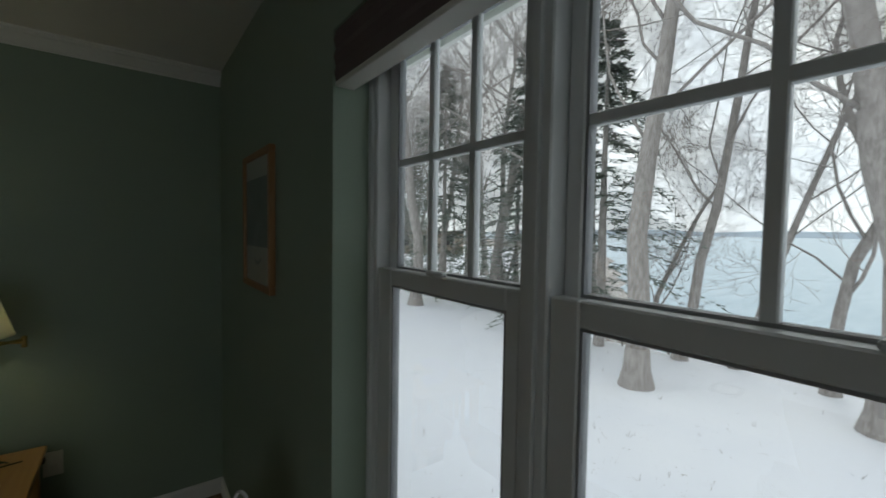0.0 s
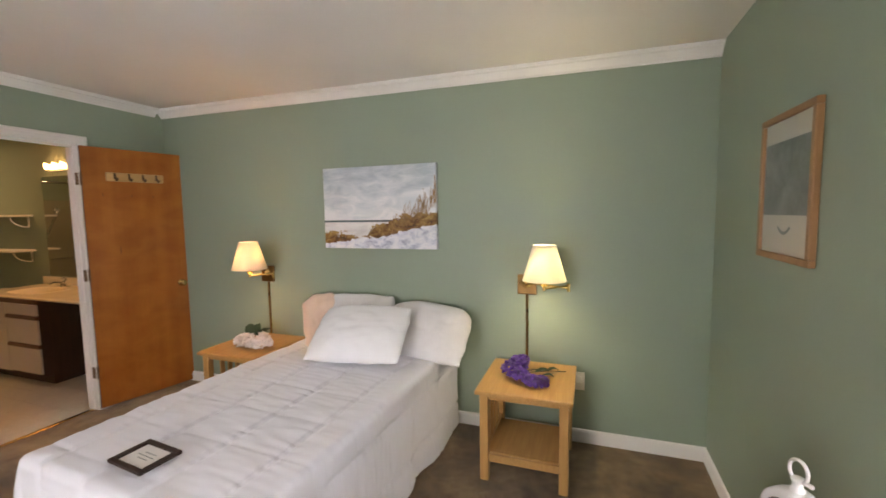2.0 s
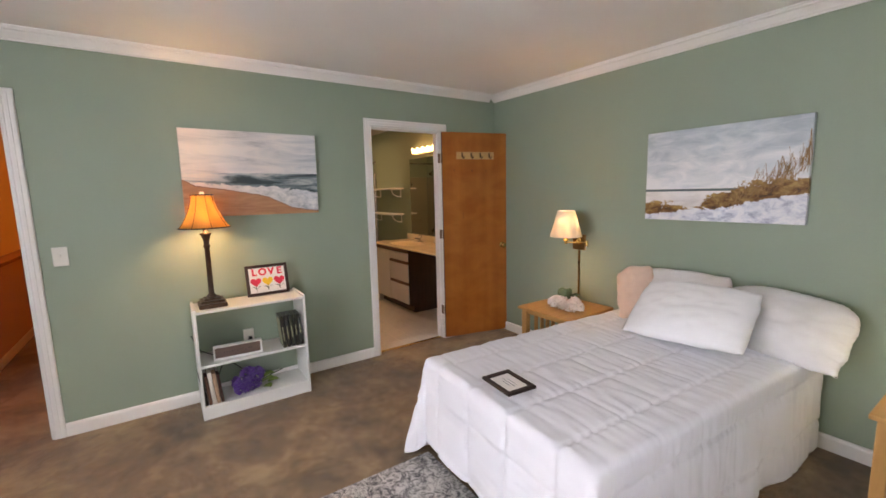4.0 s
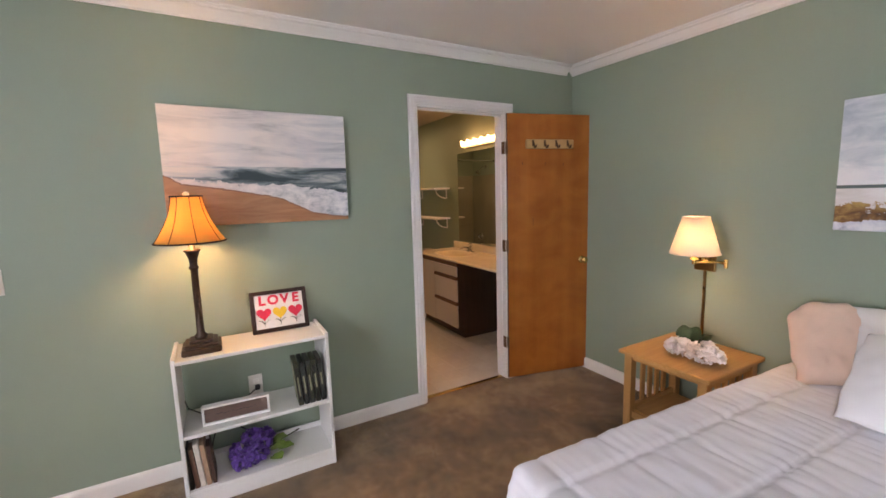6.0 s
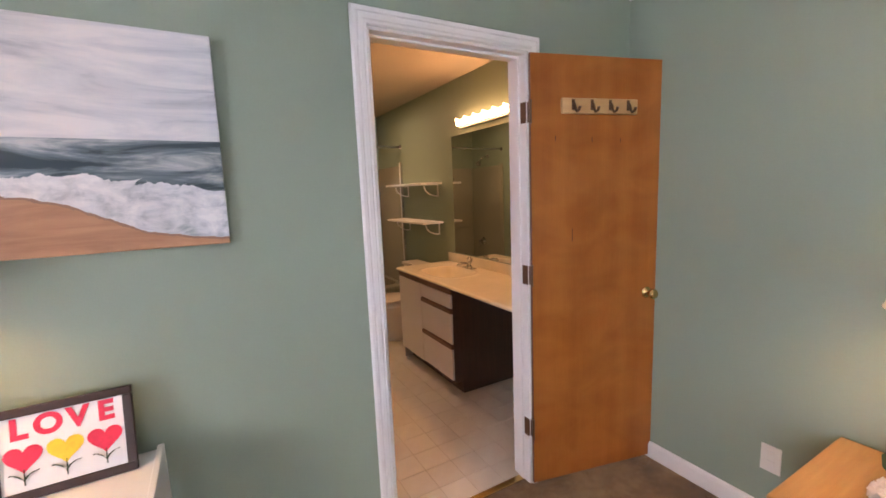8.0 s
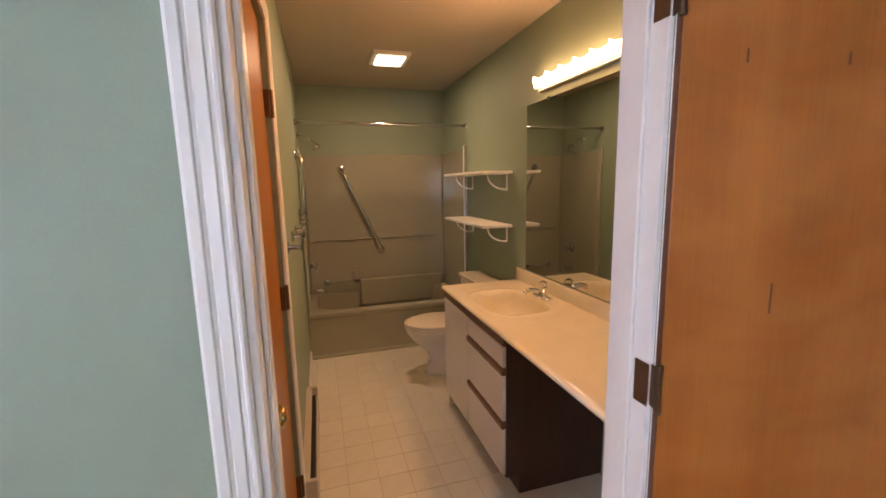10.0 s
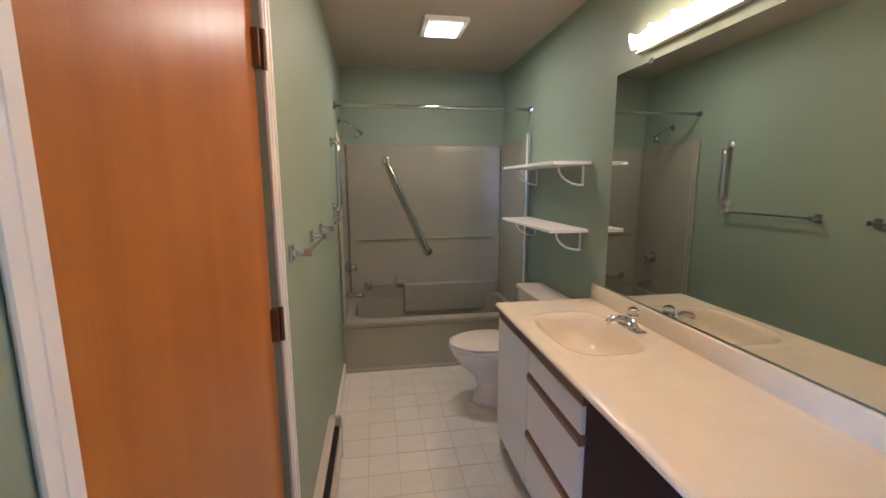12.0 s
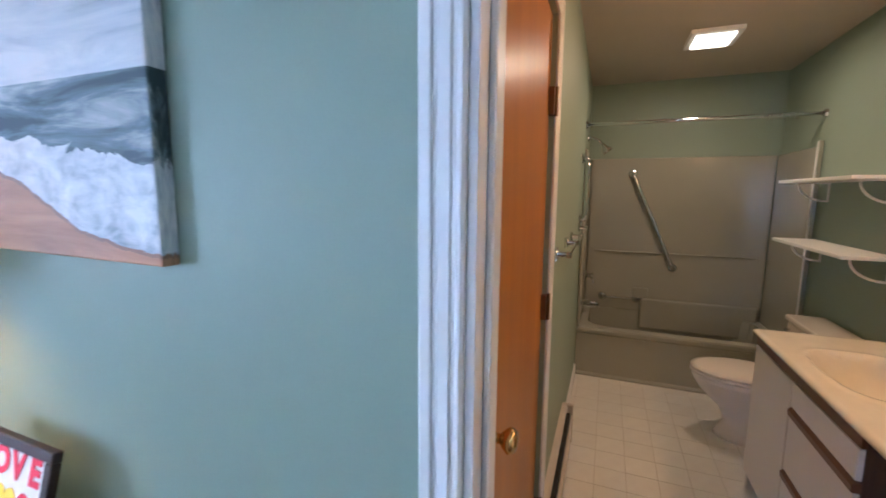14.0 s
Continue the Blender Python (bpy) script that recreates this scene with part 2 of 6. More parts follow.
M_STEM = plain("dark_stem", (0.03, 0.04, 0.02), 0.6, var=0.3, coarse=40)
M_CLOCKFACE = plain("grey_brown_dial", (0.16, 0.14, 0.13), 0.35, var=0.15, coarse=30)
M_CLOCK = plain("white_enamel_metal", (0.74, 0.74, 0.73), 0.4, var=0.05, coarse=25)
M_VINYLFRAME = plain("grey_white_vinyl", (0.72, 0.74, 0.74), 0.35, var=0.03, bump=0.03)
M_BEAD = plain("grey_glazing_bead", (0.30, 0.31, 0.32), 0.5, var=0.1)
M_ROLLER = plain("mauve_shade_fabric", (0.15, 0.11, 0.105), 0.9, var=0.12, coarse=12, fine=260, bump=0.4)
M_SHELLIN = shade_cloth("cream_shade_cloth", (0.80, 0.74, 0.62), (0.92, 0.85, 0.72))
M_SHELLGREEN = shade_cloth("ivory_shade_cloth", (0.80, 0.78, 0.66), (0.90, 0.89, 0.76))
M_SHELLAMBER = shade_cloth("amber_shade_cloth", (0.62, 0.30, 0.07), (0.90, 0.62, 0.24))
M_BULB = glowing("lit_bulb_glass", (1.0, 0.8, 0.5), 4.0)
M_BARGLASS = glowing("lit_crystal_glass", (1.0, 0.52, 0.20), 2.6)
M_CEILGLASS = glowing("lit_ceiling_glass", (1.0, 0.74, 0.44), 0.8)
M_HALLBULB = glowing("lit_red_bulb", (1.0, 0.3, 0.18), 2.5)
M_GLASS = clear("window_glass")
M_MIRROR = plain("mirror_silver", (0.60, 0.64, 0.62), 0.02, 1.0, var=0.02, bump=0.0, rvar=0.015)
M_TILE = None


def carpet_material():
    m, n, l, b = nodes_of("taupe_carpet")
    v = place_node(n, l)
    patch, nap, tuft = noise_node(n, l, v, 2.6, 6, 0.62, 0.25), noise_node(n, l, v, 14, 4, 0.6), noise_node(n, l, v, 330, 2)
    t = math_node(n, l, "ADD", math_node(n, l, "MULTIPLY", patch, 0.65), math_node(n, l, "MULTIPLY", nap, 0.22))
    t = math_node(n, l, "ADD", t, math_node(n, l, "MULTIPLY", tuft, 0.13))
    l.new(ramp_node(n, l, t, [(0.38, (0.085, 0.048, 0.018)), (0.5, (0.195, 0.120, 0.050)), (0.62, (0.36, 0.248, 0.118))]), b.inputs["Base Color"])
    b.inputs["Roughness"].default_value, b.inputs["Sheen Weight"].default_value = 1.0, 0.3
    bump_node(n, l, b, math_node(n, l, "ADD", tuft, math_node(n, l, "MULTIPLY", nap, 0.8)), 0.7, 0.006)
    return m


def tile_material():
    m, n, l, b = nodes_of("cream_vinyl_tile")
    v = place_node(n, l)
    rnd = n.new("ShaderNodeObjectInfo").outputs["Random"]
    cloud = noise_node(n, l, v, 14, 5)
    t = math_node(n, l, "ADD", math_node(n, l, "MULTIPLY", cloud, 0.75), math_node(n, l, "MULTIPLY", rnd, 0.25))
    l.new(ramp_node(n, l, t, [(0.25, (0.72, 0.68, 0.61)), (0.75, (0.80, 0.77, 0.70))]), b.inputs["Base Color"])
    b.inputs["Roughness"].default_value = 0.38
    bump_node(n, l, b, cloud, 0.05)
    return m


def rug_material():
    m, n, l, b = nodes_of("worn_grey_rug")
    v = place_node(n, l)
    a, c = noise_node(n, l, v, 24, 6, 0.7, 1.5), noise_node(n, l, v, 400, 2)
    l.new(ramp_node(n, l, a, [(0.38, (0.09, 0.09, 0.10)), (0.48, (0.34, 0.33, 0.32)), (0.58, (0.60, 0.58, 0.56))]), b.inputs["Base Color"])
    b.inputs["Roughness"].default_value = 1.0
    bump_node(n, l, b, c, 0.5, 0.004)
    return m


def snow_material():
    m, n, l, b = nodes_of("snow")
    v = place_node(n, l)
    soft, twig, bits = noise_node(n, l, v, 0.35, 5), noise_node(n, l, v, 5, 6, 0.75), noise_node(n, l, v, 40, 3)
    white = ramp_node(n, l, soft, [(0.3, (0.76, 0.78, 0.84)), (0.7, (0.84, 0.85, 0.88))])
    poke = ramp_node(n, l, math_node(n, l, "MULTIPLY", twig, bits), [(0.40, (0, 0, 0)), (0.46, (1, 1, 1))])
    sep = n.new("ShaderNodeSeparateXYZ")
    l.new(v, sep.inputs[0])
    low = math_node(n, l, "LESS_THAN", sep.outputs["Z"], -1.6)
    c = mix_node(n, l, poke, white, (0.22, 0.18, 0.14))
    brush = ramp_node(n, l, twig, [(0.42, (0.16, 0.12, 0.09)), (0.58, (0.55, 0.53, 0.52))])
    l.new(mix_node(n, l, low, c, brush), b.inputs["Base Color"])
    b.inputs["Roughness"].default_value = 0.8
    bump_node(n, l, b, soft, 0.4, 0.1)
    return m


def sea_material():
    m, n, l, b = nodes_of("cold_sea_water")
    v = place_node(n, l, (0.02, 0.12, 1))
    w = noise_node(n, l, v, 6, 5)
    l.new(ramp_node(n, l, w, [(0.3, (0.20, 0.29, 0.36)), (0.7, (0.28, 0.37, 0.43))]), b.inputs["Base Color"])
    b.inputs["Roughness"].default_value = 0.35
    bump_node(n, l, b, noise_node(n, l, place_node(n, l), 1.5, 4), 0.25, 0.3)
    return m


def bark_material():
    m, n, l, b = nodes_of("haze_lightened_bark")
    v = place_node(n, l, (7, 7, 1.5))
    f = noise_node(n, l, v, 3, 6, 0.65)
    # greys are lightened: outdoor haze is mixed into the bark colour
    l.new(ramp_node(n, l, f, [(0.3, (0.22, 0.20, 0.185)), (0.7, (0.46, 0.43, 0.41))]), b.inputs["Base Color"])
    b.inputs["Roughness"].default_value = 0.95
    bump_node(n, l, b, f, 0.8, 0.02)
    return m


def needle_material():
    m, n, l, b = nodes_of("spruce_needles")
    rnd = n.new("ShaderNodeNewGeometry").outputs["Random Per Island"]
    l.new(ramp_node(n, l, rnd, [(0.0, (0.08, 0.105, 0.08)), (0.7, (0.15, 0.18, 0.14)), (1.0, (0.5, 0.52, 0.54))]), b.inputs["Base Color"])
    b.inputs["Roughness"].default_value = 0.8
    return m


def band_painting(name, kind):
    """Printed canvas: bands of sky, water and shore with brushy, wandering edges."""
    m, n, l, b = nodes_of(name)
    v = place_node(n, l, generated=True)
    sep = n.new("ShaderNodeSeparateXYZ")
    l.new(v, sep.inputs[0])
    u, h = (sep.outputs["Y"], sep.outputs["Z"]) if kind == "beach" else (sep.outputs["X"], sep.outputs["Z"])
    wide = n.new("ShaderNodeMapping")
    wide.inputs["Scale"].default_value = (1.2, 1.2, 5.0) if kind == "beach" else (2.2, 2.2, 4)
    l.new(v, wide.inputs["Vector"])
    stroke = noise_node(n, l, wide.outputs[0], 2.2, 6, 0.6, 0.7)
    grain = noise_node(n, l, v, 13, 6, 0.65, 0.5)
    up = lambda x, y: math_node(n, l, "GREATER_THAN", x, y)
    line = lambda stops: ramp_node(n, l, u, [(p, (q, q, q)) for p, q in stops])
    add = lambda x, y: math_node(n, l, "ADD", x, y)
    times = lambda x, y: math_node(n, l, "MULTIPLY", x, y)
    fine = times(math_node(n, l, "SUBTRACT", grain, 0.5), 0.05)
    if kind == "beach":
        skyc = ramp_node(n, l, stroke, [(0.30, (0.32, 0.37, 0.42)), (0.46, (0.60, 0.62, 0.65)), (0.62, (0.76, 0.75, 0.75))])
        warm = times(math_node(n, l, "SUBTRACT", 0.95, u, True), 0.45)
        skyc = mix_node(n, l, warm, skyc, (0.86, 0.62, 0.44))
        # wave bands darken towards the far end of the canvas
        band = add(times(stroke, 0.9), times(math_node(n, l, "SUBTRACT", 0.75, u), 0.22))
        sea = ramp_node(n, l, band, [(0.38, (0.035, 0.06, 0.07)), (0.48, (0.16, 0.21, 0.23)), (0.57, (0.48, 0.50, 0.50)), (0.70, (0.74, 0.66, 0.58))])
        foam = ramp_node(n, l, add(times(grain, 0.6), times(stroke, 0.4)), [(0.36, (0.30, 0.36, 0.40)), (0.48, (0.62, 0.64, 0.67)), (0.58, (0.80, 0.80, 0.80))])
        foam = mix_node(n, l, times(warm, 1.2), foam, (0.80, 0.60, 0.44))
        sand = ramp_node(n, l, stroke, [(0.3, (0.36, 0.17, 0.08)), (0.7, (0.60, 0.32, 0.16))])
        shore = add(line([(0.0, 0.42), (0.08, 0.35), (0.30, 0.30), (0.58, 0.22), (0.78, 0.07), (1.0, 0.02)]), fine)
        crest = add(line([(0.0, 0.40), (0.4, 0.355), (0.7, 0.335), (1.0, 0.27)]), times(fine, 3.0))
        c = mix_node(n, l, up(h, 0.505), sea, skyc)
        c = mix_node(n, l, up(crest, h), c, foam)
        c = mix_node(n, l, up(shore, math_node(n, l, "SUBTRACT", h, 0.012)), c, (0.30, 0.17, 0.10))
        c = mix_node(n, l, up(shore, h), c, sand)
    else:
        lit = add(times(stroke, 0.55), times(math_node(n, l, "SUBTRACT", 1.0, h), 0.30))
        skyc = ramp_node(n, l, lit, [(0.24, (0.42, 0.50, 0.56)), (0.36, (0.62, 0.67, 0.71)), (0.48, (0.82, 0.83, 0.85))])
        sand = ramp_node(n, l, stroke, [(0.3, (0.60, 0.57, 0.56)), (0.6, (0.82, 0.80, 0.79))])
        scrub = ramp_node(n, l, grain, [(0.33, (0.045, 0.020, 0.006)), (0.47, (0.20, 0.095, 0.022)), (0.62, (0.42, 0.27, 0.08))])
        blue = ramp_node(n, l, grain, [(0.34, (0.34, 0.38, 0.50)), (0.5, (0.66, 0.69, 0.77)), (0.6, (0.78, 0.79, 0.83))])
        wob = times(math_node(n, l, "SUBTRACT", grain, 0.5), 0.30)
        hill = add(line([(0.0, 0.20), (0.22, 0.17), (0.36, 0.12), (0.46, 0.26), (0.64, 0.36), (0.85, 0.42), (1.0, 0.43)]), wob)
        foot = add(line([(0.0, 0.06), (0.22, 0.10), (0.36, 0.13), (0.50, 0.14), (0.64, 0.19), (0.85, 0.26), (1.0, 0.28)]), times(wob, 0.5))
        c = mix_node(n, l, up(h, 0.325), sand, (0.10, 0.14, 0.14))
        c = mix_node(n, l, up(h, 0.35), c, skyc)
        c = mix_node(n, l, up(hill, h), c, scrub)
        c = mix_node(n, l, up(foot, h), c, blue)
    l.new(c, b.inputs["Base Color"])
    b.inputs["Roughness"].default_value = 0.55
    bump_node(n, l, b, noise_node(n, l, place_node(n, l), 500, 2), 0.2, 0.0006)
    return m


M_CARPET, M_TILE, M_RUG, M_SNOW, M_SEA = carpet_material(), tile_material(), rug_material(), snow_material(), sea_material()
M_BARK, M_NEEDLE = bark_material(), needle_material()
M_BEACH, M_DUNE = band_painting("beach_print", "beach"), band_painting("dune_print", "dune")
M_GROUT = plain("vinyl_seam", (0.56, 0.50, 0.41), 0.5)
M_ENGRAVING = plain("faded_print", (0.20, 0.22, 0.21), 0.6, var=0.5, coarse=9, fine=60, bump=0.0)

# ---- mesh helpers ----


def box(bm, x0, x1, y0, y1, z0, z1, bevel=0.0, seg=2):
    r = bmesh.ops.create_cube(bm, size=1, matrix=Matrix.Translation(((x0 + x1) / 2, (y0 + y1) / 2, (z0 + z1) / 2)) @ Matrix.Diagonal((x1 - x0, y1 - y0, z1 - z0, 1)))
    if bevel:
        es = list({e for v in r["verts"] for e in v.link_edges})
        bmesh.ops.bevel(bm, geom=es, offset=bevel, segments=seg, affect="EDGES", profile=0.5)
    return bm


def B(*a, bevel=0.0, seg=2):
    return box(bmesh.new(), *a, bevel=bevel, seg=seg)


def rod(bm, p, q, r0, r1=None, seg=12, caps=True):
    p, q = Vector(p), Vector(q)
    d = q - p
    m = Matrix.Translation((p + q) / 2) @ d.to_track_quat("Z", "Y").to_matrix().to_4x4()
    bmesh.ops.create_cone(bm, cap_ends=caps, segments=seg, radius1=r0, radius2=r0 if r1 is None else r1, depth=d.length, matrix=m)
    return bm


def lathe(bm, profile, centre=(0, 0, 0), seg=32, turn=None, caps=True):
    c = Vector(centre)
    rings = []
    for r, z in profile:
        ring = []
        for i in range(seg):
            a = 2 * math.pi * i / seg
            p = Vector((r * math.cos(a), r * math.sin(a), z))
            ring.append(bm.verts.new(c + (turn @ p if turn else p)))
        rings.append(ring)
    for a, b in zip(rings, rings[1:]):
        for i in range(seg):
            bm.faces.new((a[i], a[(i + 1) % seg], b[(i + 1) % seg], b[i]))
    for ring, flip in ((rings[0], True), (rings[-1], False)):
        if caps and (ring[0].co - ring[seg // 2].co).length > 1e-5:
            bm.faces.new(ring[::-1] if flip else ring)
    return bm


def tube(bm, pts, r, seg=8, r_end=None):
    pts = [Vector(p) for p in pts]
    rings, prev = [], None
    for i, p in enumerate(pts):
        d = (pts[min(i + 1, len(pts) - 1)] - pts[max(i - 1, 0)]).normalized()
        side = prev - d * prev.dot(d) if prev else d.orthogonal()
        side.normalize()
        prev = side
        up = d.cross(side)
        rr = r if r_end is None else r + (r_end - r) * i / (len(pts) - 1)
        rings.append([bm.verts.new(p + rr * (math.cos(2 * math.pi * k / seg) * side + math.sin(2 * math.pi * k / seg) * up)) for k in range(seg)])
    for a, b in zip(rings, rings[1:]):
        for k in range(seg):
            bm.faces.new((a[k], a[(k + 1) % seg], b[(k + 1) % seg], b[k]))
    bm.faces.new(rings[0][::-1])
    bm.faces.new(rings[-1])
    return bm


def arc(p, q, bulge, n=8):
    """Points from p to q on a curve that swells by the vector bulge."""
    p, q, w = Vector(p), Vector(q), Vector(bulge)
    return [p.lerp(q, i / n) + w * math.sin(math.pi * i / n) for i in range(n + 1)]


def solid(name, bm, material, smooth=False):
    me = bpy.data.meshes.new(name)
    bmesh.ops.recalc_face_normals(bm, faces=bm.faces)
    bm.to_mesh(me)
    bm.free()
    me.materials.append(material)
    if smooth:
        for p in me.polygons:
            p.use_smooth = True
    return new(name, me)


def part(name, bm, material, parent, label="", smooth=False):
    ob = solid(name, bm, material, smooth)
    ob.parent = parent
    if label:
        ob["label"] = label
    return ob


def thing(name, place, label, category, group="", kind="", rz=0.0):
    ob = new(name)
    ob.empty_display_size = 0.1
    ob.location, ob.rotation_euler = place, (0, 0, radians(rz))
    return tagged(ob, label, category, group, kind)


def setting(name, bm, material, label, category):
    return tagged(solid(name, bm, material), label, category, "", "structure")

# ---- structure ----
XW, XWB, YN, XE, YS, ZC = -3.44, -3.56, 2.85, 0.82, -1.95, 2.432
XB, YB, ZB = -7.05, 1.42, 2.40
D0, D1, DH = 1.452, 2.178, 2.045      # bathroom doorway
H0, H1 = -1.535, -0.775               # hall doorway
W0, W1, WZ0, WZ1 = -0.77, 1.21, 0.70, 2.03  # window opening
K0, K1, KH = -4.455, -3.690, 2.035     # bathroom closet doorway

floor_bed = setting("floor_bedroom", B(XW - 0.06, XE, YS, YN, -0.06, 0.0), M_CARPET, "worn taupe cut-pile carpet over the bedroom floor", "floor")
setting("floor_hall", B(-8.0, XW - 0.062, -3.6, -0.5, -0.06, 0.0), M_CARPET, "brown carpet of the dim hall", "floor")
SAG = 0.042
bm = B(XW, XE, YS, YN, ZC, ZC + 0.1)
for v in bm.verts:
    if v.co.x > 0:
        v.co.z -= SAG
setting("ceiling", bm, M_CEIL, "flat off-white painted bedroom ceiling", "ceiling")
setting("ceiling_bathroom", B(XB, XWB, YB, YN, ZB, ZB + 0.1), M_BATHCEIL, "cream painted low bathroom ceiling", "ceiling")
setting("ceiling_hall", B(-8.0, XWB, -3.6, -0.5, 2.45, 2.55), M_HALLWALL, "ochre hall ceiling", "ceiling")

setting("wall_north", B(XB - 0.12, XE + 0.2, YN, YN + 0.14, -0.06, 2.6), M_WALL, "sage-green painted plaster wall behind the bed", "wall")
# south wall is out of view; its opening is assumed, to admit daylight
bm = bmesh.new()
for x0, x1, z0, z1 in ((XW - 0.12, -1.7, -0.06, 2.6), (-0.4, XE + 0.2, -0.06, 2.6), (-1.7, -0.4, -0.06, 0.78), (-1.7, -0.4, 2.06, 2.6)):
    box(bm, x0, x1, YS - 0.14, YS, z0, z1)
setting("wall_south", bm, M_WALL, "plain unseen sage-green wall with an assumed window opening", "wall")
bm = bmesh.new()
box(bm, XE, XE + 0.18, YS, W0, -0.06, 2.6)
box(bm, XE, XE + 0.18, W1, YN, -0.06, 2.6)
box(bm, XE, XE + 0.18, W0, W1, -0.06, WZ0)
box(bm, XE, XE + 0.18, W0, W1, WZ1, 2.6)
setting("wall_east", bm, M_WALL, "sage-green wall with a deep window recess", "wall")
bm = bmesh.new()
for y0, y1, z0 in ((YS, H0, 0), (H0, H1, DH), (H1, D0, 0), (D0, D1, DH), (D1, YN, 0)):
    box(bm, XWB, XW, y0, y1, z0 - 0.06 if z0 == 0 else z0, 2.6)
setting("wall_west", bm, M_WALL, "sage-green wall with two doorways", "wall")
bm = bmesh.new()
box(bm, XB, K0, YB - 0.12, YB, -0.06, 2.5)
box(bm, K0, K1, YB - 0.12, YB, KH, 2.5)
box(bm, K1, XWB, YB - 0.12, YB, -0.06, 2.5)
setting("wall_bathroom_south", bm, M_WALL, "narrow sage-green bathroom wall beside the closet door", "wall")
setting("wall_bathroom_back", B(XB - 0.12, XB, YB - 0.12, YN, -0.06, 2.5), M_WALL, "sage-green wall above the tub surround", "wall")
setting("wall_closet_back", B(K0 - 0.1, K1 + 0.1, YB - 0.62, YB - 0.55, 0, 2.5), M_WALL, "plain closet back wall", "wall")
bm = bmesh.new()
box(bm, -8.12, -8.0, -3.6, -0.5, 0, 2.6)
box(bm, -8.12, XWB, -3.72, -3.6, 0, 2.6)
box(bm, -8.12, XWB, -0.5, -0.38, 0, 2.6)
box(bm, XWB, XWB + 0.02, -3.6, YS - 0.14, 0, 2.6)
setting("wall_hall", bm, M_HALLWALL, "ochre-yellow walls of the lamplit hall", "wall")
knee = setting("wall_knee", B(-7.4, -4.83, -1.53, -1.41, 0, 0.87), M_HALLPINK, "low clay-coloured stair wall in the hall", "low wall")
part("cap_rail", B(-7.4, -4.80, -1.56, -1.38, 0.87, 0.905, bevel=0.006), M_DOOREDGE, knee, "brown wooden cap rail")
part("skirting", B(-7.4, -4.82, -1.41, -1.395, 0, 0.085, bevel=0.004), M_TRIM, knee, "white skirting board")


def profile_run(name, axis, a, b, fixed, sign, pts, label, category, fall=0.0):
    """A moulding: the profile pts (out from the wall, up) swept along x or y from a to b."""
    bm = bmesh.new()
    rings = []
    for s in (a, b):
        fz = fall if s == b else 0.0
        rings.append([bm.verts.new((s, fixed + sign * o, z - fz) if axis == "x" else (fixed + sign * o, s, z)) for o, z in pts])
    for i in range(len(pts) - 1):
        bm.faces.new((rings[0][i], rings[0][i + 1], rings[1][i + 1], rings[1][i]))
    bm.faces.new((rings[0][-1], rings[0][0], rings[1][0], rings[1][-1]))
    bm.faces.new(rings[0])
    bm.faces.new(rings[1][::-1])
    return setting(name, bm, M_TRIM, label, category)


CROWN = [(o * 0.78, 2.362 + (z - 2.362) * 0.80) for o, z in [(0, 2.362), (0.012, 2.362), (0.014, 2.374), (0.022, 2.378), (0.034, 2.392), (0.050, 2.408), (0.056, 2.418), (0.072, 2.424), (0.074, 2.437), (0.084, 2.439), (0.084, 2.449), (0, 2.449)]]
profile_run("crown_north", "x", XW, XE, YN, -1, CROWN, "white stepped crown moulding", "crown moulding", SAG)
profile_run("crown_west", "y", YS, YN - 0.067, XW, 1, CROWN, "white stepped crown moulding", "crown moulding")
BASE = [(0, 0.0), (0.013, 0.0), (0.013, 0.07), (0.009, 0.082), (0.0, 0.087)]
profile_run("baseboard_north", "x", XW, XE, YN, -1, BASE, "white painted baseboard", "baseboard")
profile_run("baseboard_east", "y", YS, YN - 0.014, XE, -1, BASE, "white painted baseboard", "baseboard")
profile_run("baseboard_west", "y", H1 + 0.062, D0 - 0.062, XW, 1, BASE, "white painted baseboard", "baseboard")
profile_run("baseboard_west_corner", "y", D1 + 0.062, YN - 0.014, XW, 1, BASE, "white painted baseboard", "baseboard")
profile_run("baseboard_bathroom", "x", -6.34, -5.375, YB, 1, [(o, z * 1.05) for o, z in BASE], "cream vinyl cove baseboard", "baseboard")


def casing(name, x, out, y0, y1, top, label, sides=(-1, 1)):
    """Moulded casing round a doorway: two legs and a head, each with a raised outer bead and a stepped face."""
    root = thing(name, (x, (y0 + y1) / 2, 0), label, "door casing", "", "structure")
    cy = (y0 + y1) / 2
    steps = ((0.0, 0.060, 0.011), (0.004, 0.020, 0.017), (0.026, 0.044, 0.0145), (0.050, 0.058, 0.013))
    for side in sides:
        edge = (y0 if side < 0 else y1) - cy
        bm = bmesh.new()
        for i0, i1, depth in steps:
            a, b = edge + side * (0.060 - i1), edge + side * (0.060 - i0)
            box(bm, min(0, out * depth), max(0, out * depth), min(a, b), max(a, b), 0, top + 0.06 - i0, bevel=0.002, seg=1)
        part("casing_leg", bm, M_TRIM, root)
    bm = bmesh.new()
    for i0, i1, depth in steps:
        box(bm, min(0, out * depth * 0.98), max(0, out * depth * 0.98), y0 - cy - 0.06 + i0, y1 - cy + 0.06 - i0, top + 0.060 - i1, top + 0.060 - i0, bevel=0.002, seg=1)
    part("casing_head", bm, M_TRIM, root)
    return root


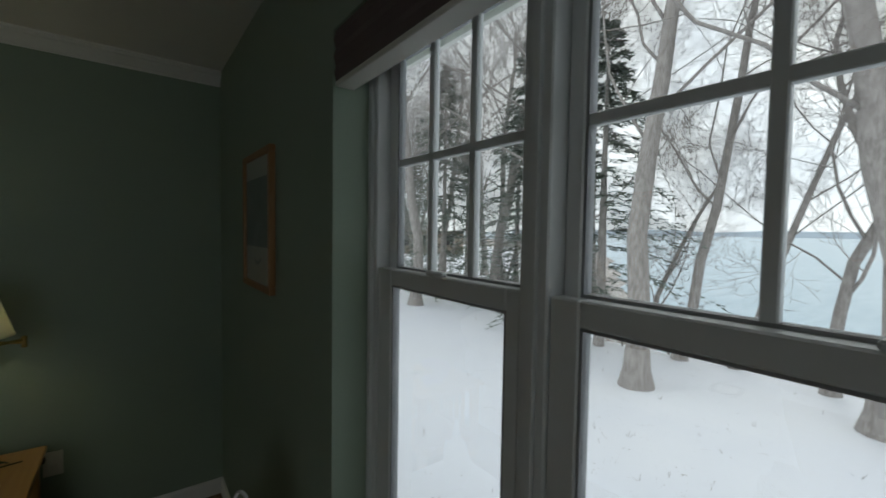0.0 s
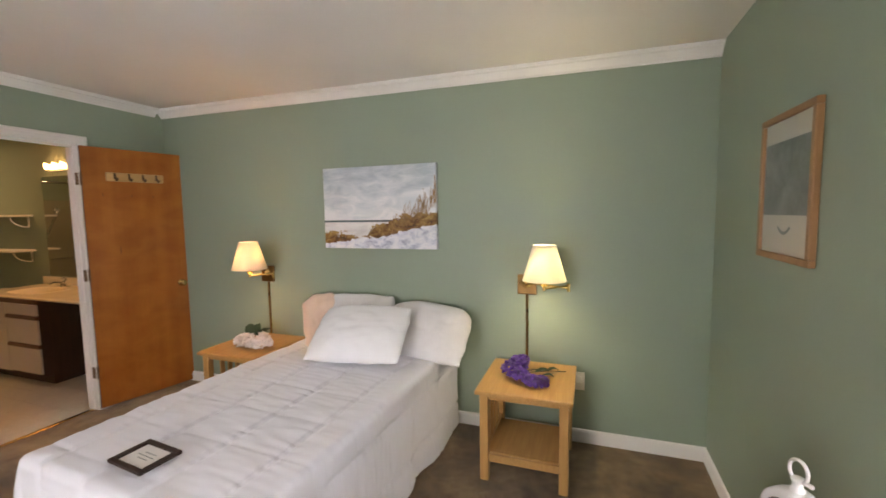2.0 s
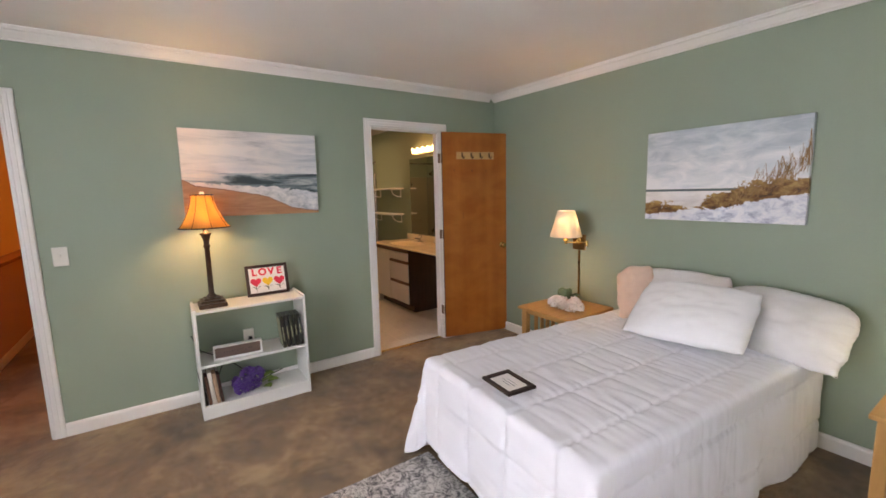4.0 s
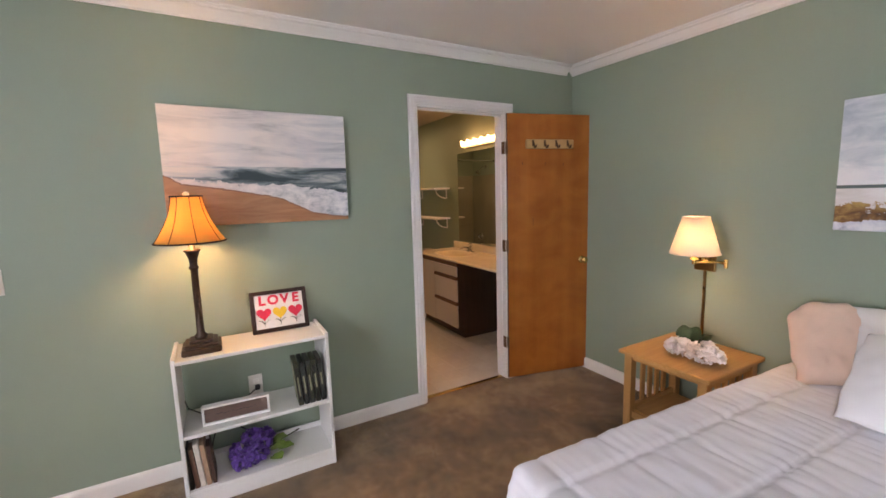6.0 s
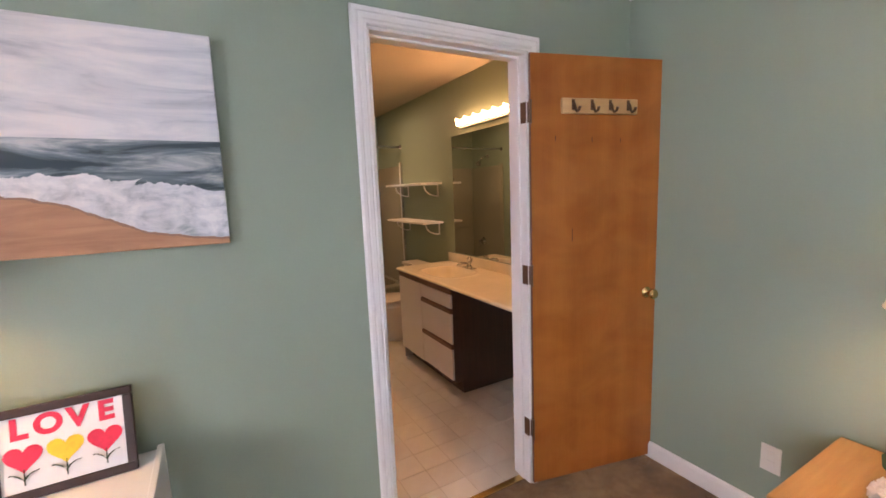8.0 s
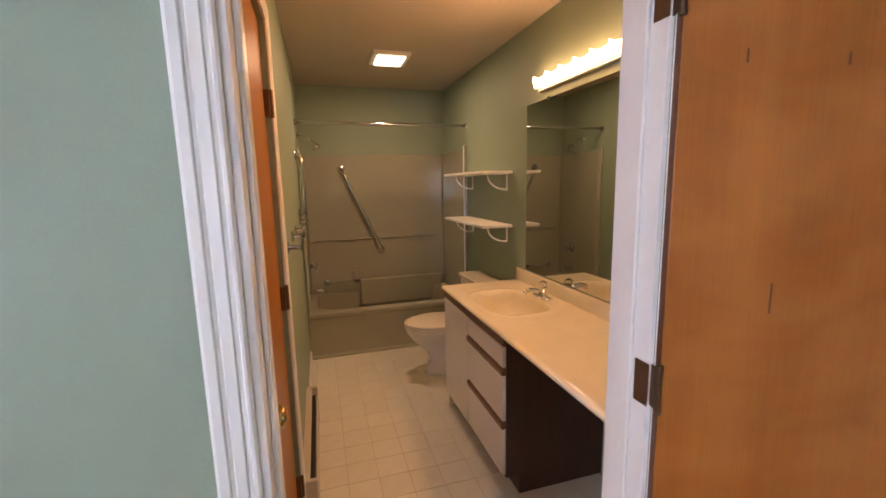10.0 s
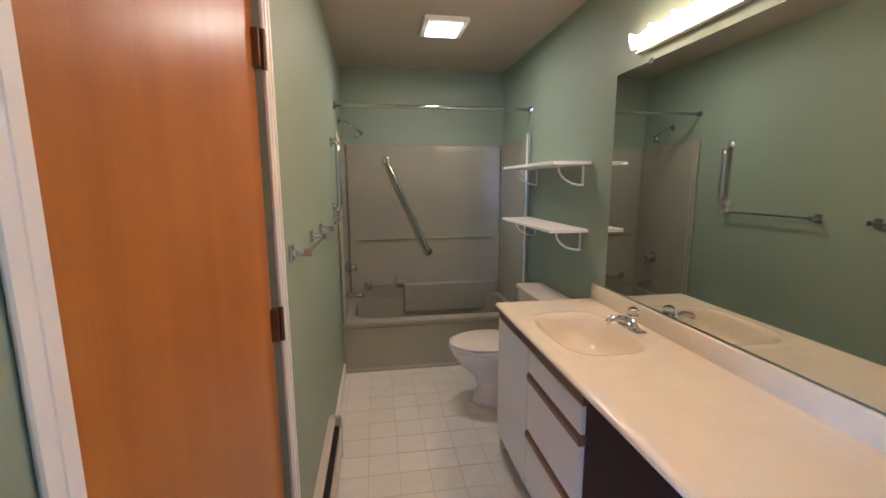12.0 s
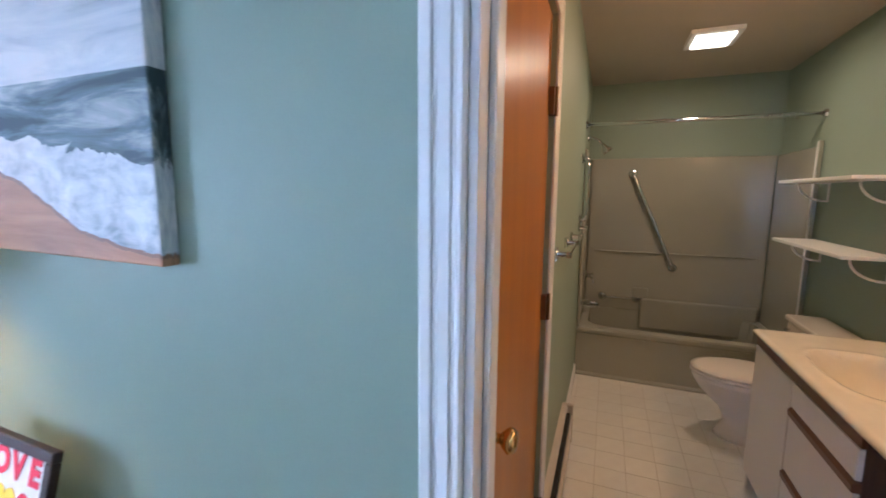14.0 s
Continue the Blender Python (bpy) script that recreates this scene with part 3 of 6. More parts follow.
casing("trim_bathroom_door", XW, 1, D0, D1, DH, "white moulded casing round the bathroom doorway")
casing("trim_bathroom_inside", XWB, -1, D0 + 0.012, D1, DH, "white moulded casing on the bathroom side", (1,))
casing("trim_hall_door", XW, 1, H0, H1, DH, "white moulded casing round the hall doorway")
for nm, y0, y1 in (("jamb_bathroom", D0, D1), ("jamb_hall", H0, H1)):
    root = thing(nm, ((XW + XWB) / 2, (y0 + y1) / 2, 0), "white painted door jamb with a stop strip", "door jamb", "", "structure")
    hw, ht = (y1 - y0) / 2, (XW - XWB) / 2
    part("jamb_side", B(-ht, ht, -hw - 0.001, -hw + 0.012, 0, DH, bevel=0.001, seg=1), M_TRIM, root)
    part("jamb_side", B(-ht, ht, hw - 0.012, hw + 0.001, 0, DH, bevel=0.001, seg=1), M_TRIM, root)
    part("jamb_head", B(-ht, ht, -hw + 0.012, hw - 0.012, DH - 0.012, DH + 0.001), M_TRIM, root)
    part("stop_strip", B(-0.015, 0.02, -hw + 0.012, -hw + 0.022, 0, DH - 0.012, bevel=0.002, seg=1), M_TRIM, root)
    part("stop_strip", B(-0.015, 0.02, hw - 0.022, hw - 0.012, 0, DH - 0.012, bevel=0.002, seg=1), M_TRIM, root)
    part("stop_strip", B(-0.015, 0.02, -hw + 0.022, hw - 0.022, DH - 0.022, DH - 0.012, bevel=0.002, seg=1), M_TRIM, root)
    if nm == "jamb_bathroom":
        for hz in (0.30, 1.06, 1.79):
            part("hinge_leaf", B(ht - 0.034, ht + 0.003, hw - 0.0148, hw - 0.0119, hz - 0.045, hz + 0.045, bevel=0.001, seg=1), M_HOOK, root, "dark brass hinge leaf")
setting("trim_threshold", B(XWB + 0.045, XWB + 0.08, D0 + 0.012, D1 - 0.012, 0.0, 0.007, bevel=0.003), M_POLBRASS, "shiny brass carpet strip at the bathroom threshold", "threshold strip")

# bathroom closet casing
root = thing("trim_closet_door", ((K0 + K1) / 2, YB, 0), "white casing round the bathroom closet door", "door casing", "", "structure")
hw = (K1 - K0) / 2
for s, w, p in ((-1, 0.055, 1.0), (1, 0.046, 0.45)):
    bm = bmesh.new()
    for a0, a1, d in ((0.0, w, 0.010 * p), (0.0, 0.016, 0.015 * p), (0.022, w - 0.010, 0.013 * p)):
        a, b = s * (hw + w - a1), s * (hw + w - a0)
        box(bm, min(a, b), max(a, b), 0, d, 0, KH + 0.055 - a0, bevel=0.002, seg=1)
    part("casing_leg", bm, M_TRIM, root)
bm = bmesh.new()
for a0, a1, d in ((0.0, 0.055, 0.0098), (0.0, 0.016, 0.0147), (0.022, 0.040, 0.0127)):
    box(bm, -hw - 0.055 + a0, hw + 0.046 - a0, 0, d, KH + 0.055 - a1, KH + 0.055 - a0, bevel=0.002, seg=1)
part("casing_head", bm, M_TRIM, root)


def knob_part(parent, at, out, mat, r=0.026):
    """A round door knob with its rose: out is the way it sticks out."""
    o = Vector(out).normalized()
    turn = o.to_track_quat("Z", "Y").to_matrix()
    bm = lathe(bmesh.new(), [(0.0, 0.0), (0.029, 0.0), (0.030, 0.004), (0.024, 0.008), (0.011, 0.012), (0.010, 0.026), (0.018, 0.032),
                             (r, 0.042), (r, 0.050), (0.020, 0.058), (0.008, 0.061), (0.0, 0.061)], at, 24, turn)
    bmesh.ops.remove_doubles(bm, verts=bm.verts, dist=1e-5)
    return part("door_knob", bm, mat, parent, "round brass knob", smooth=True)


def hinge_part(parent, x, y, z, ax, label="dark brass butt hinge", mat=None):
    bm = bmesh.new()
    rod(bm, (x, y, z - 0.046), (x, y, z + 0.046), 0.0055, seg=10)
    for k in (-0.0465, 0.0465):
        rod(bm, (x, y, z + k - 0.004), (x, y, z + k + 0.004), 0.007, seg=10)
    if ax == "bed":
        box(bm, x - 0.040, x, y - 0.0035, y - 0.0008, z - 0.044, z + 0.044, bevel=0.0008, seg=1)
    else:
        box(bm, x - 0.002, x + 0.026, y - 0.004, y - 0.0015, z - 0.044, z + 0.044, bevel=0.0008, seg=1)
    return part("hinge", bm, mat or M_HOOK, parent, label)


# the bathroom door, swung back against the corner
DOOR_W = 0.70
door = thing("door_1", (XW + 0.020, D1 - 0.006, 0.0), "orange-stained flat birch door standing open against the wall", "door", rz=-13.2)
part("leaf", B(-0.036, 0.0, 0.004, 0.004 + DOOR_W, 0.012, 2.036, bevel=0.002, seg=1), M_DOOR, door)
part("hinge_edge", B(-0.0355, -0.0005, 0.0025, 0.0042, 0.013, 2.035), M_DOOREDGE, door, "dark unstained door edge")
knob_part(door, (0.0, 0.004 + DOOR_W - 0.062, 0.915), (1, 0, 0), M_POLBRASS)
knob_part(door, (-0.036, 0.004 + DOOR_W - 0.062, 0.915), (-1, 0, 0), M_POLBRASS)
for hz in (0.30, 1.06, 1.79):
    hinge_part(door, 0.004, 0.0, hz, "bed")
bm = bmesh.new()
for hy, hz, hh in ((0.125, 1.675, 0.012), (0.315, 1.67, 0.011), (0.47, 1.665, 0.010), (0.213, 1.235, 0.03)):
    box(bm, -0.001, 0.0006, hy - 0.0022, hy + 0.0022, hz - hh, hz + hh)
part("filled_scar", bm, M_DOOREDGE, door, "old screw holes and a gouge")
board = thing("coat_hook_rail", door.matrix_basis @ Vector((0.0, 0.350, 1.815)), "pale pine rail of four brown hooks on the door", "coat hooks", rz=-13.2)
part("board", B(0.0, 0.016, -0.20, 0.20, -0.034, 0.034, bevel=0.004), M_PEGBOARD, board)
for k in range(4):
    hy = -0.145 + k * 0.0967
    bm = box(bmesh.new(), 0.016, 0.019, hy - 0.008, hy + 0.008, -0.018, 0.028, bevel=0.001, seg=1)
    tube(bm, [(0.018, hy, 0.018), (0.030, hy, 0.0), (0.034, hy, -0.018), (0.046, hy, -0.030), (0.060, hy, -0.026), (0.068, hy, -0.012)], 0.0055, 8, 0.0062)
    part("hook", bm, M_HOOK, board)

# closet door in the bathroom
closet = thing("door_2", ((K0 + K1) / 2, YB, 0), "closed red-orange birch closet door with a brass knob", "door")
part("leaf", B(-hw + 0.003, hw - 0.003, -0.052, -0.017, 0.012, KH - 0.004, bevel=0.002, seg=1), M_CLOSET, closet)
knob_part(closet, (hw - 0.058, -0.017, 0.955), (0, 1, 0), M_POLBRASS)
for hz in (0.25, 1.05, 1.757):
    bm = bmesh.new()
    rod(bm, (-hw, 0.006, hz - 0.048), (-hw, 0.006, hz + 0.048), 0.0062, seg=10)
    for k in (-0.03, 0, 0.03):
        rod(bm, (-hw, 0.006, hz + k - 0.003), (-hw, 0.006, hz + k + 0.003), 0.0068, seg=10)
    box(bm, -hw - 0.010, -hw + 0.024, -0.017, 0.0012, hz - 0.045, hz + 0.045, bevel=0.0008, seg=1)
    part("hinge", bm, M_HOOK, closet, "dark brass hinge")

# ---- window ----


def sash(root, y0, y1, z0, z1, x, thick, stile, rail_t, rail_b, cols, shift=0.0):
    """Stiles, rails, pane and grille of one sash; shift moves the pane between the stiles."""
    a, b = y0 + stile - shift, y1 - stile - shift
    part("sash_stile", B(x, x + thick, y0, a, z0, z1, bevel=0.003, seg=1), M_VINYLFRAME, root)
    part("sash_stile", B(x, x + thick, b, y1, z0, z1, bevel=0.003, seg=1), M_VINYLFRAME, root)
    part("sash_rail", B(x, x + thick, a, b, z0, z0 + rail_b, bevel=0.003, seg=1), M_VINYLFRAME, root)
    part("sash_rail", B(x, x + thick, a, b, z1 - rail_t, z1, bevel=0.003, seg=1), M_VINYLFRAME, root)
    # dark glazing bead round the glass
    for c in ((a, a + 0.005, z0 + rail_b, z1 - rail_t), (b - 0.005, b, z0 + rail_b, z1 - rail_t), (a + 0.005, b - 0.005, z0 + rail_b, z0 + rail_b + 0.005), (a + 0.005, b - 0.005, z1 - rail_t - 0.005, z1 - rail_t)):
        part("glazing_bead", B(x + 0.003, x + thick - 0.003, *c), M_BEAD, root, "thin grey glazing bead")
    g = part("pane", B(x + thick / 2 - 0.002, x + thick / 2 + 0.002, a, b, z0 + rail_b, z1 - rail_t), M_GLASS, root)
    g.visible_shadow = False
    if cols > 1:
        for i in range(1, cols):
            yy = a + (b - a) * i / cols
            part("muntin", B(x + 0.004, x + thick - 0.004, yy - 0.009, yy + 0.009, z0 + rail_b, z1 - rail_t, bevel=0.002, seg=1), M_VINYLFRAME, root)
        zz = (z0 + rail_b + z1 - rail_t) / 2
        part("muntin", B(x + 0.0045, x + thick - 0.0045, a, b, zz - 0.009, zz + 0.009, bevel=0.002, seg=1), M_VINYLFRAME, root)


def double_hung(name, y0, y1, label, shift=0.0):
    root = thing(name, (0, 0, 0), label, "window", "windows in the east wall", "structure")
    z0, z1, f = WZ0 + 0.012, WZ1 - 0.002, 0.020
    x0, x1 = 0.925, 1.0
    part("window_frame", B(x0, x1, y0, y0 + f, z0, z1, bevel=0.003, seg=1), M_VINYLFRAME, root)
    part("window_frame", B(x0, x1, y1 - f, y1, z0, z1, bevel=0.003, seg=1), M_VINYLFRAME, root)
    part("window_frame", B(x0, x1, y0 + f, y1 - f, z0, z0 + f), M_VINYLFRAME, root)
    part("window_frame", B(x0, x1, y0 + f, y1 - f, z1 - f, z1), M_VINYLFRAME, root)
    sash(root, y0 + f + 0.002, y1 - f - 0.002, 1.405, z1 - f, 0.962, 0.028, 0.030, 0.03, 0.036, 3, shift * 0.25)
    sash(root, y0 + f + 0.002, y1 - f - 0.002, z0 + f, 1.442, 0.930, 0.028, 0.052 if shift == 0 else 0.050, 0.040, 0.05, 1, shift)
    part("sash_latch", B(0.928, 0.945, (y0 + y1) / 2 - 0.03, (y0 + y1) / 2 + 0.03, 1.442, 1.452, bevel=0.003, seg=1), M_VINYLFRAME, root)


double_hung("window_1", 0.655, 1.194, "narrow grey-white double-hung window with grilles", 0.016)
double_hung("window_2", -0.167, 0.637, "wide grey-white double-hung window with grilles")
# out of view: assumed twin of the first window, lets in more daylight
double_hung("window_3_assumed", -0.732, -0.193, "narrow grey-white double-hung window with grilles")
setting("trim_mullions", box(box(box(box(bmesh.new(), 0.918, 1.0, 0.637, 0.655, WZ0, WZ1), 0.918, 1.0, -0.193, -0.167, WZ0, WZ1), 0.918, 1.0, 1.194, W1, WZ0, WZ1), 0.918, 1.0, W0, -0.732, WZ0, WZ1), M_VINYLFRAME, "grey-white mullion strips between the windows", "mullion")
# unseen window, added so more daylight reaches the room
root = thing("window_4", (-1.05, YS - 0.10, 0), "assumed double window in the unseen south wall, added for daylight", "window", "", "structure")
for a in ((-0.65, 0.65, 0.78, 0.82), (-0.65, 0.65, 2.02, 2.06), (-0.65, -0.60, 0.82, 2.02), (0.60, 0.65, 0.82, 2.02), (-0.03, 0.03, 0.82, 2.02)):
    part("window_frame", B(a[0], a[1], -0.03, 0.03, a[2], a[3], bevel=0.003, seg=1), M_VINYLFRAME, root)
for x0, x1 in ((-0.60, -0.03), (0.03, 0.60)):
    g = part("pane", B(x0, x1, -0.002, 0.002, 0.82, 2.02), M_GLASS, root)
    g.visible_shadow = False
setting("trim_window_sill", B(0.785, 1.0, W0 - 0.02, W1 + 0.015, WZ0 - 0.022, WZ0 + 0.003, bevel=0.005), M_TRIM, "white painted window sill board", "window sill")
shade = thing("roman_shade", (0.845, (W0 + W1) / 2, 0), "raised mauve-brown fabric shade with a white rail", "window shade")
half = (W1 - W0) / 2 - 0.004
bm = bmesh.new()
prof = [(-0.018, 1.905), (-0.024, 1.925), (-0.020, 1.942), (-0.026, 1.965), (-0.020, 1.985), (-0.026, 2.005), (-0.02, 2.028), (0.028, 2.028), (0.028, 1.905)]
rings = [[bm.verts.new((o, s, z)) for o, z in prof] for s in (-half, half)]
for i in range(len(prof)):
    j = (i + 1) % len(prof)
    bm.faces.new((rings[0][i], rings[0][j], rings[1][j], rings[1][i]))
bm.faces.new(rings[0]), bm.faces.new(rings[1][::-1])
part("folded_fabric", bm, M_ROLLER, shade)
part("bottom_rail", B(-0.022, 0.03, -half, half, 1.892, 1.905, bevel=0.003, seg=1), M_IVORY, shade, "white bottom rail")

# ---- bedroom: bed ----
BW, BT = 1.03, 0.555
bed = thing("bed", (-1.325, 1.92, 0), "low full-size bed, its mattress hidden by bedding", "bed", rz=-3.2)
part("mattress", B(-BW / 2 + 0.02, BW / 2 - 0.02, -0.88, 0.90, 0.34, BT, bevel=0.05, seg=3), M_MATTRESS, bed)
part("box_spring", B(-BW / 2 + 0.03, BW / 2 - 0.03, -0.87, 0.90, 0.15, 0.335, bevel=0.02), M_MATTRESS, bed)
part("bed_rail", B(-BW / 2 + 0.03, BW / 2 - 0.03, -0.86, 0.90, 0.12, 0.15), M_BLACK, bed, "black steel bed frame")
for sx in (-1, 1):
    for yy in (-0.80, 0.80):
        part("leg", rod(bmesh.new(), (sx * 0.45, yy, 0.0), (sx * 0.45, yy, 0.12), 0.020, 0.026, 12), M_BLACK, bed)


def quilt_mesh():
    """The bedspread: flat on top, falling over three sides, stitched in squares and puckered."""
    bm = bmesh.new()
    hw, n0, n1 = BW / 2 + 0.02, -0.90, 0.90
    step = 0.012
    hang = 0.62
    ss = np.arange(-hw - hang, hw + hang + step, step)
    ts = np.arange(n0 - hang, n1 + 1e-6, step)
    grid, over, top = {}, {}, BT + 0.022
    r = 0.035
    for i, s in enumerate(ss):
        for j, t in enumerate(ts):
            ds = max(0.0, abs(s) - hw)
            dt = max(0.0, n0 - t)
            d = math.hypot(ds, dt)
            lim = 0.57 if dt < 0.02 else 0.50 + 0.012 * math.sin(s * 5)
            if ds > 0 and dt > 0:
                k = ds / (ds + dt)
                lim = 0.57 * k + 0.50 * (1 - k) + 0.05 * 4 * k * (1 - k)
            q = min(d, lim)
            over[i, j] = d > lim + step
            cs, ct = max(-hw, min(hw, s)), max(n0, t)
            dx, dy = (math.copysign(ds, s) / d, -dt / d) if d > 0 else (0.0, 0.0)
            ang = min(q / r, math.pi / 2)
            out = r * math.sin(ang) - r
            drop = r * (1 - math.cos(ang)) + max(0.0, q - r * math.pi / 2)
            below = max(0.0, q - r * math.pi / 2)
            along = t if ds > dt else s
            corner = 4 * ds * dt / (d * d) if d > 0 else 0
            out += r + below * (0.045 + 0.10 * corner)
            out += below * 0.055 * math.sin(along * 13 + 1.3 * math.sin(along * 4.1)) * (0.5 + 0.5 * noise.noise((along * 3, 0.3, 1.7)))
            # stitching every 27 cm and puckers that run across it
            gs, gt = (s + hw + 0.14) % 0.27, (t - n0 + 0.20) % 0.27
            es, et = min(gs, 0.27 - gs), min(gt, 0.27 - gt)
            groove = -0.010 * math.exp(-(es / 0.010) ** 2) - 0.005 * math.exp(-(et / 0.011) ** 2)
            puff = 0.003 * min(1, es / 0.07) * min(1, et / 0.07)
            near = math.exp(-es / 0.05)
            puck = 0.0030 * noise.noise((s * 6, t * 24, 0.0)) + (0.0030 + 0.0050 * near) * noise.noise((s * 8 + 5, t * 46, 3.0)) + 0.004 * noise.noise((s * 2.1, t * 2.6, 7.0))
            lump = groove + puff + puck
            p = Vector((cs + dx * (out + (lump if d > r else 0)), ct + dy * (out + (lump if d > r else 0)), top - drop + (lump if d <= r else 0)))
            p.z = max(p.z, 0.012)
            grid[i, j] = bm.verts.new(p)
    for i in range(len(ss) - 1):
        for j in range(len(ts) - 1):
            if not any(over[k] for k in ((i, j), (i + 1, j), (i + 1, j + 1), (i, j + 1))):
                bm.faces.new((grid[i, j], grid[i + 1, j], grid[i + 1, j + 1], grid[i, j + 1]))
    bmesh.ops.remove_doubles(bm, verts=bm.verts, dist=0.0012)
    bmesh.ops.delete(bm, geom=[v for v in bm.verts if not v.link_faces], context="VERTS")
    return bm


quilt = solid("bedspread", quilt_mesh(), M_COTTON, True)
quilt.location, quilt.rotation_euler = (-1.325, 1.92, 0), (0, 0, radians(-3.2))
tagged(quilt, "white square-stitched cotton bedspread draped over the bed", "bedspread")
quilt.modifiers.new("thick", "SOLIDIFY").thickness = 0.006


def pillow(name, w, h, thick, m, mat, label, seed, frill=0.0, slump=0.07):
    """A stuffed pillow, w by h, lying in its own x-y plane, then posed by m."""
    bm = bmesh.new()
    nx, ny = 44, 34
    vs = {}
    for side in (1, -1):
        for i in range(nx + 1):
            for j in range(ny + 1):
                u, v = 2 * i / nx - 1, 2 * j / ny - 1
                if side < 0 and (i in (0, nx) or j in (0, ny)):
                    vs[side, i, j] = vs[1, i, j]
                    continue
                f = max(0.0, (1 - abs(u) ** 2.6) * (1 - abs(v) ** 2.6)) ** 0.70
                pinch = 1 - 0.07 * (1 - u * u) * abs(v) ** 4 - 0.0
                pinch2 = 1 - 0.07 * (1 - v * v) * abs(u) ** 4
                rnd = 1 - (slump if v > 0 else 0.07) * abs(u * v) ** 2
                x, y = u * w / 2 * pinch2 * rnd, v * h / 2 * pinch * rnd
                z = side * thick / 2 * f * (1 + 0.25 * noise.noise((u * 1.7, v * 1.7, seed + side)))
                x += 0.014 * noise.noise((u * 2.3, v * 2.3, seed)) * (1 - f)
                y += 0.014 * noise.noise((u * 2.3, v * 2.3, seed + 9)) * (1 - f)
                z += 0.010 * noise.noise((u * 4, v * 5, seed * 3.1)) * f + 0.0025 * noise.noise((u * 15, v * 13, seed * 1.7)) * f
                if frill:
                    edge = max(abs(u), abs(v))
                    if edge > 0.86:
                        k = (edge - 0.86) / 0.14
                        z += k * frill * math.sin(40 * (u if abs(v) > abs(u) else v) + seed)
                        x, y = x * (1 + 0.05 * k), y * (1 + 0.05 * k)
                vs[side, i, j] = bm.verts.new((x, y, z))
        for i in range(nx):
            for j in range(ny):
                q = [vs[side, i, j], vs[side, i + 1, j], vs[side, i + 1, j + 1], vs[side, i, j + 1]]
                bm.faces.new(q if side > 0 else q[::-1])
    ob = solid(name, bm, mat, True)
    ob.matrix_basis = m
    return tagged(ob, label, "pillow", "pillows on the bed")


pillow("pillow", 0.62, 0.41, 0.19, pose(-1.42, 2.665, 0.745, 62, 0, 1), M_SHAM, "pale pillow leaning on the wall, its lamplit side added as a separate piece", 1.0, 0.0, 0.14)
# added piece: lamplit left side of the back pillow, glow in its colour
pillow("pillow", 0.30, 0.40, 0.17, pose(-1.665, 2.615, 0.745, 64, -10, 24), M_LAMPLIT_PEACH, "added pillow end, peach colour painted as warm lamplight", 2.2, 0.0, 0.26)
pillow("pillow", 0.66, 0.42, 0.23, pose(-0.875, 2.62, 0.725, 46, 0, -4) @ pose(0, 0, 0, 0, 0, -3), M_SHAM, "pale grey ruffled pillow sham drooping over the mattress edge", 4.0, 0.006, 0.24)
pillow("pillow", 0.68, 0.45, 0.20, pose(-1.20, 2.35, 0.752, 38, 0, -2) @ pose(0, 0, 0, 0, 0, 5), M_PILLOW, "plump white pillow propped on the others", 7.3, 0.0, 0.12)

# ---- nightstands ----


def nightstand(place):
    root = thing("nightstand", place, "honey-oak nightstand with a lower shelf and slatted sides", "nightstand", "nightstands by the bed")
    w, d, h = 0.52, 0.55, 0.522
    part("tabletop", B(-w / 2, w / 2, -d / 2, d / 2, h - 0.024, h, bevel=0.006), M_PINE, root)
    for sx in (-1, 1):
        for sy in (-1, 1):
            x, y = sx * 0.213, sy * 0.225
            part("leg", B(x - 0.024, x + 0.024, y - 0.024, y + 0.024, 0, h - 0.0245, bevel=0.004), M_PINELEG, root)
    for sy in (-1, 1):
        part("apron", B(-0.189, 0.189, sy * 0.225 - 0.010, sy * 0.225 + 0.010, h - 0.058, h - 0.0245, bevel=0.002, seg=1), M_PINE, root)
    part("lower_shelf", B(-0.225, 0.225, -0.20, 0.20, 0.125, 0.145, bevel=0.003), M_PINE, root)
    part("shelf_lip", B(-0.188, 0.188, -0.235, -0.215, 0.105, 0.147, bevel=0.003), M_PINE, root)
    for sx in (-1, 1):
        part("side_rail", B(sx * 0.213 - 0.010, sx * 0.213 + 0.010, -0.20, 0.20, h - 0.075, h - 0.0245), M_PINE, root)
        part("side_rail", B(sx * 0.213 - 0.009, sx * 0.213 + 0.009, -0.20, 0.20, 0.146, 0.175), M_PINE, root)
        for k in range(4):
            y = -0.105 + k * 0.07
            part("slat", B(sx * 0.213 - 0.006, sx * 0.213 + 0.006, y - 0.018, y + 0.018, 0.175, h - 0.075, bevel=0.001, seg=1), M_PINELEG, root)
    return root


stand_e = nightstand((-0.172, 2.522, 0))
stand_w = copy_thing(stand_e, pose(-2.250, 2.556, 0))


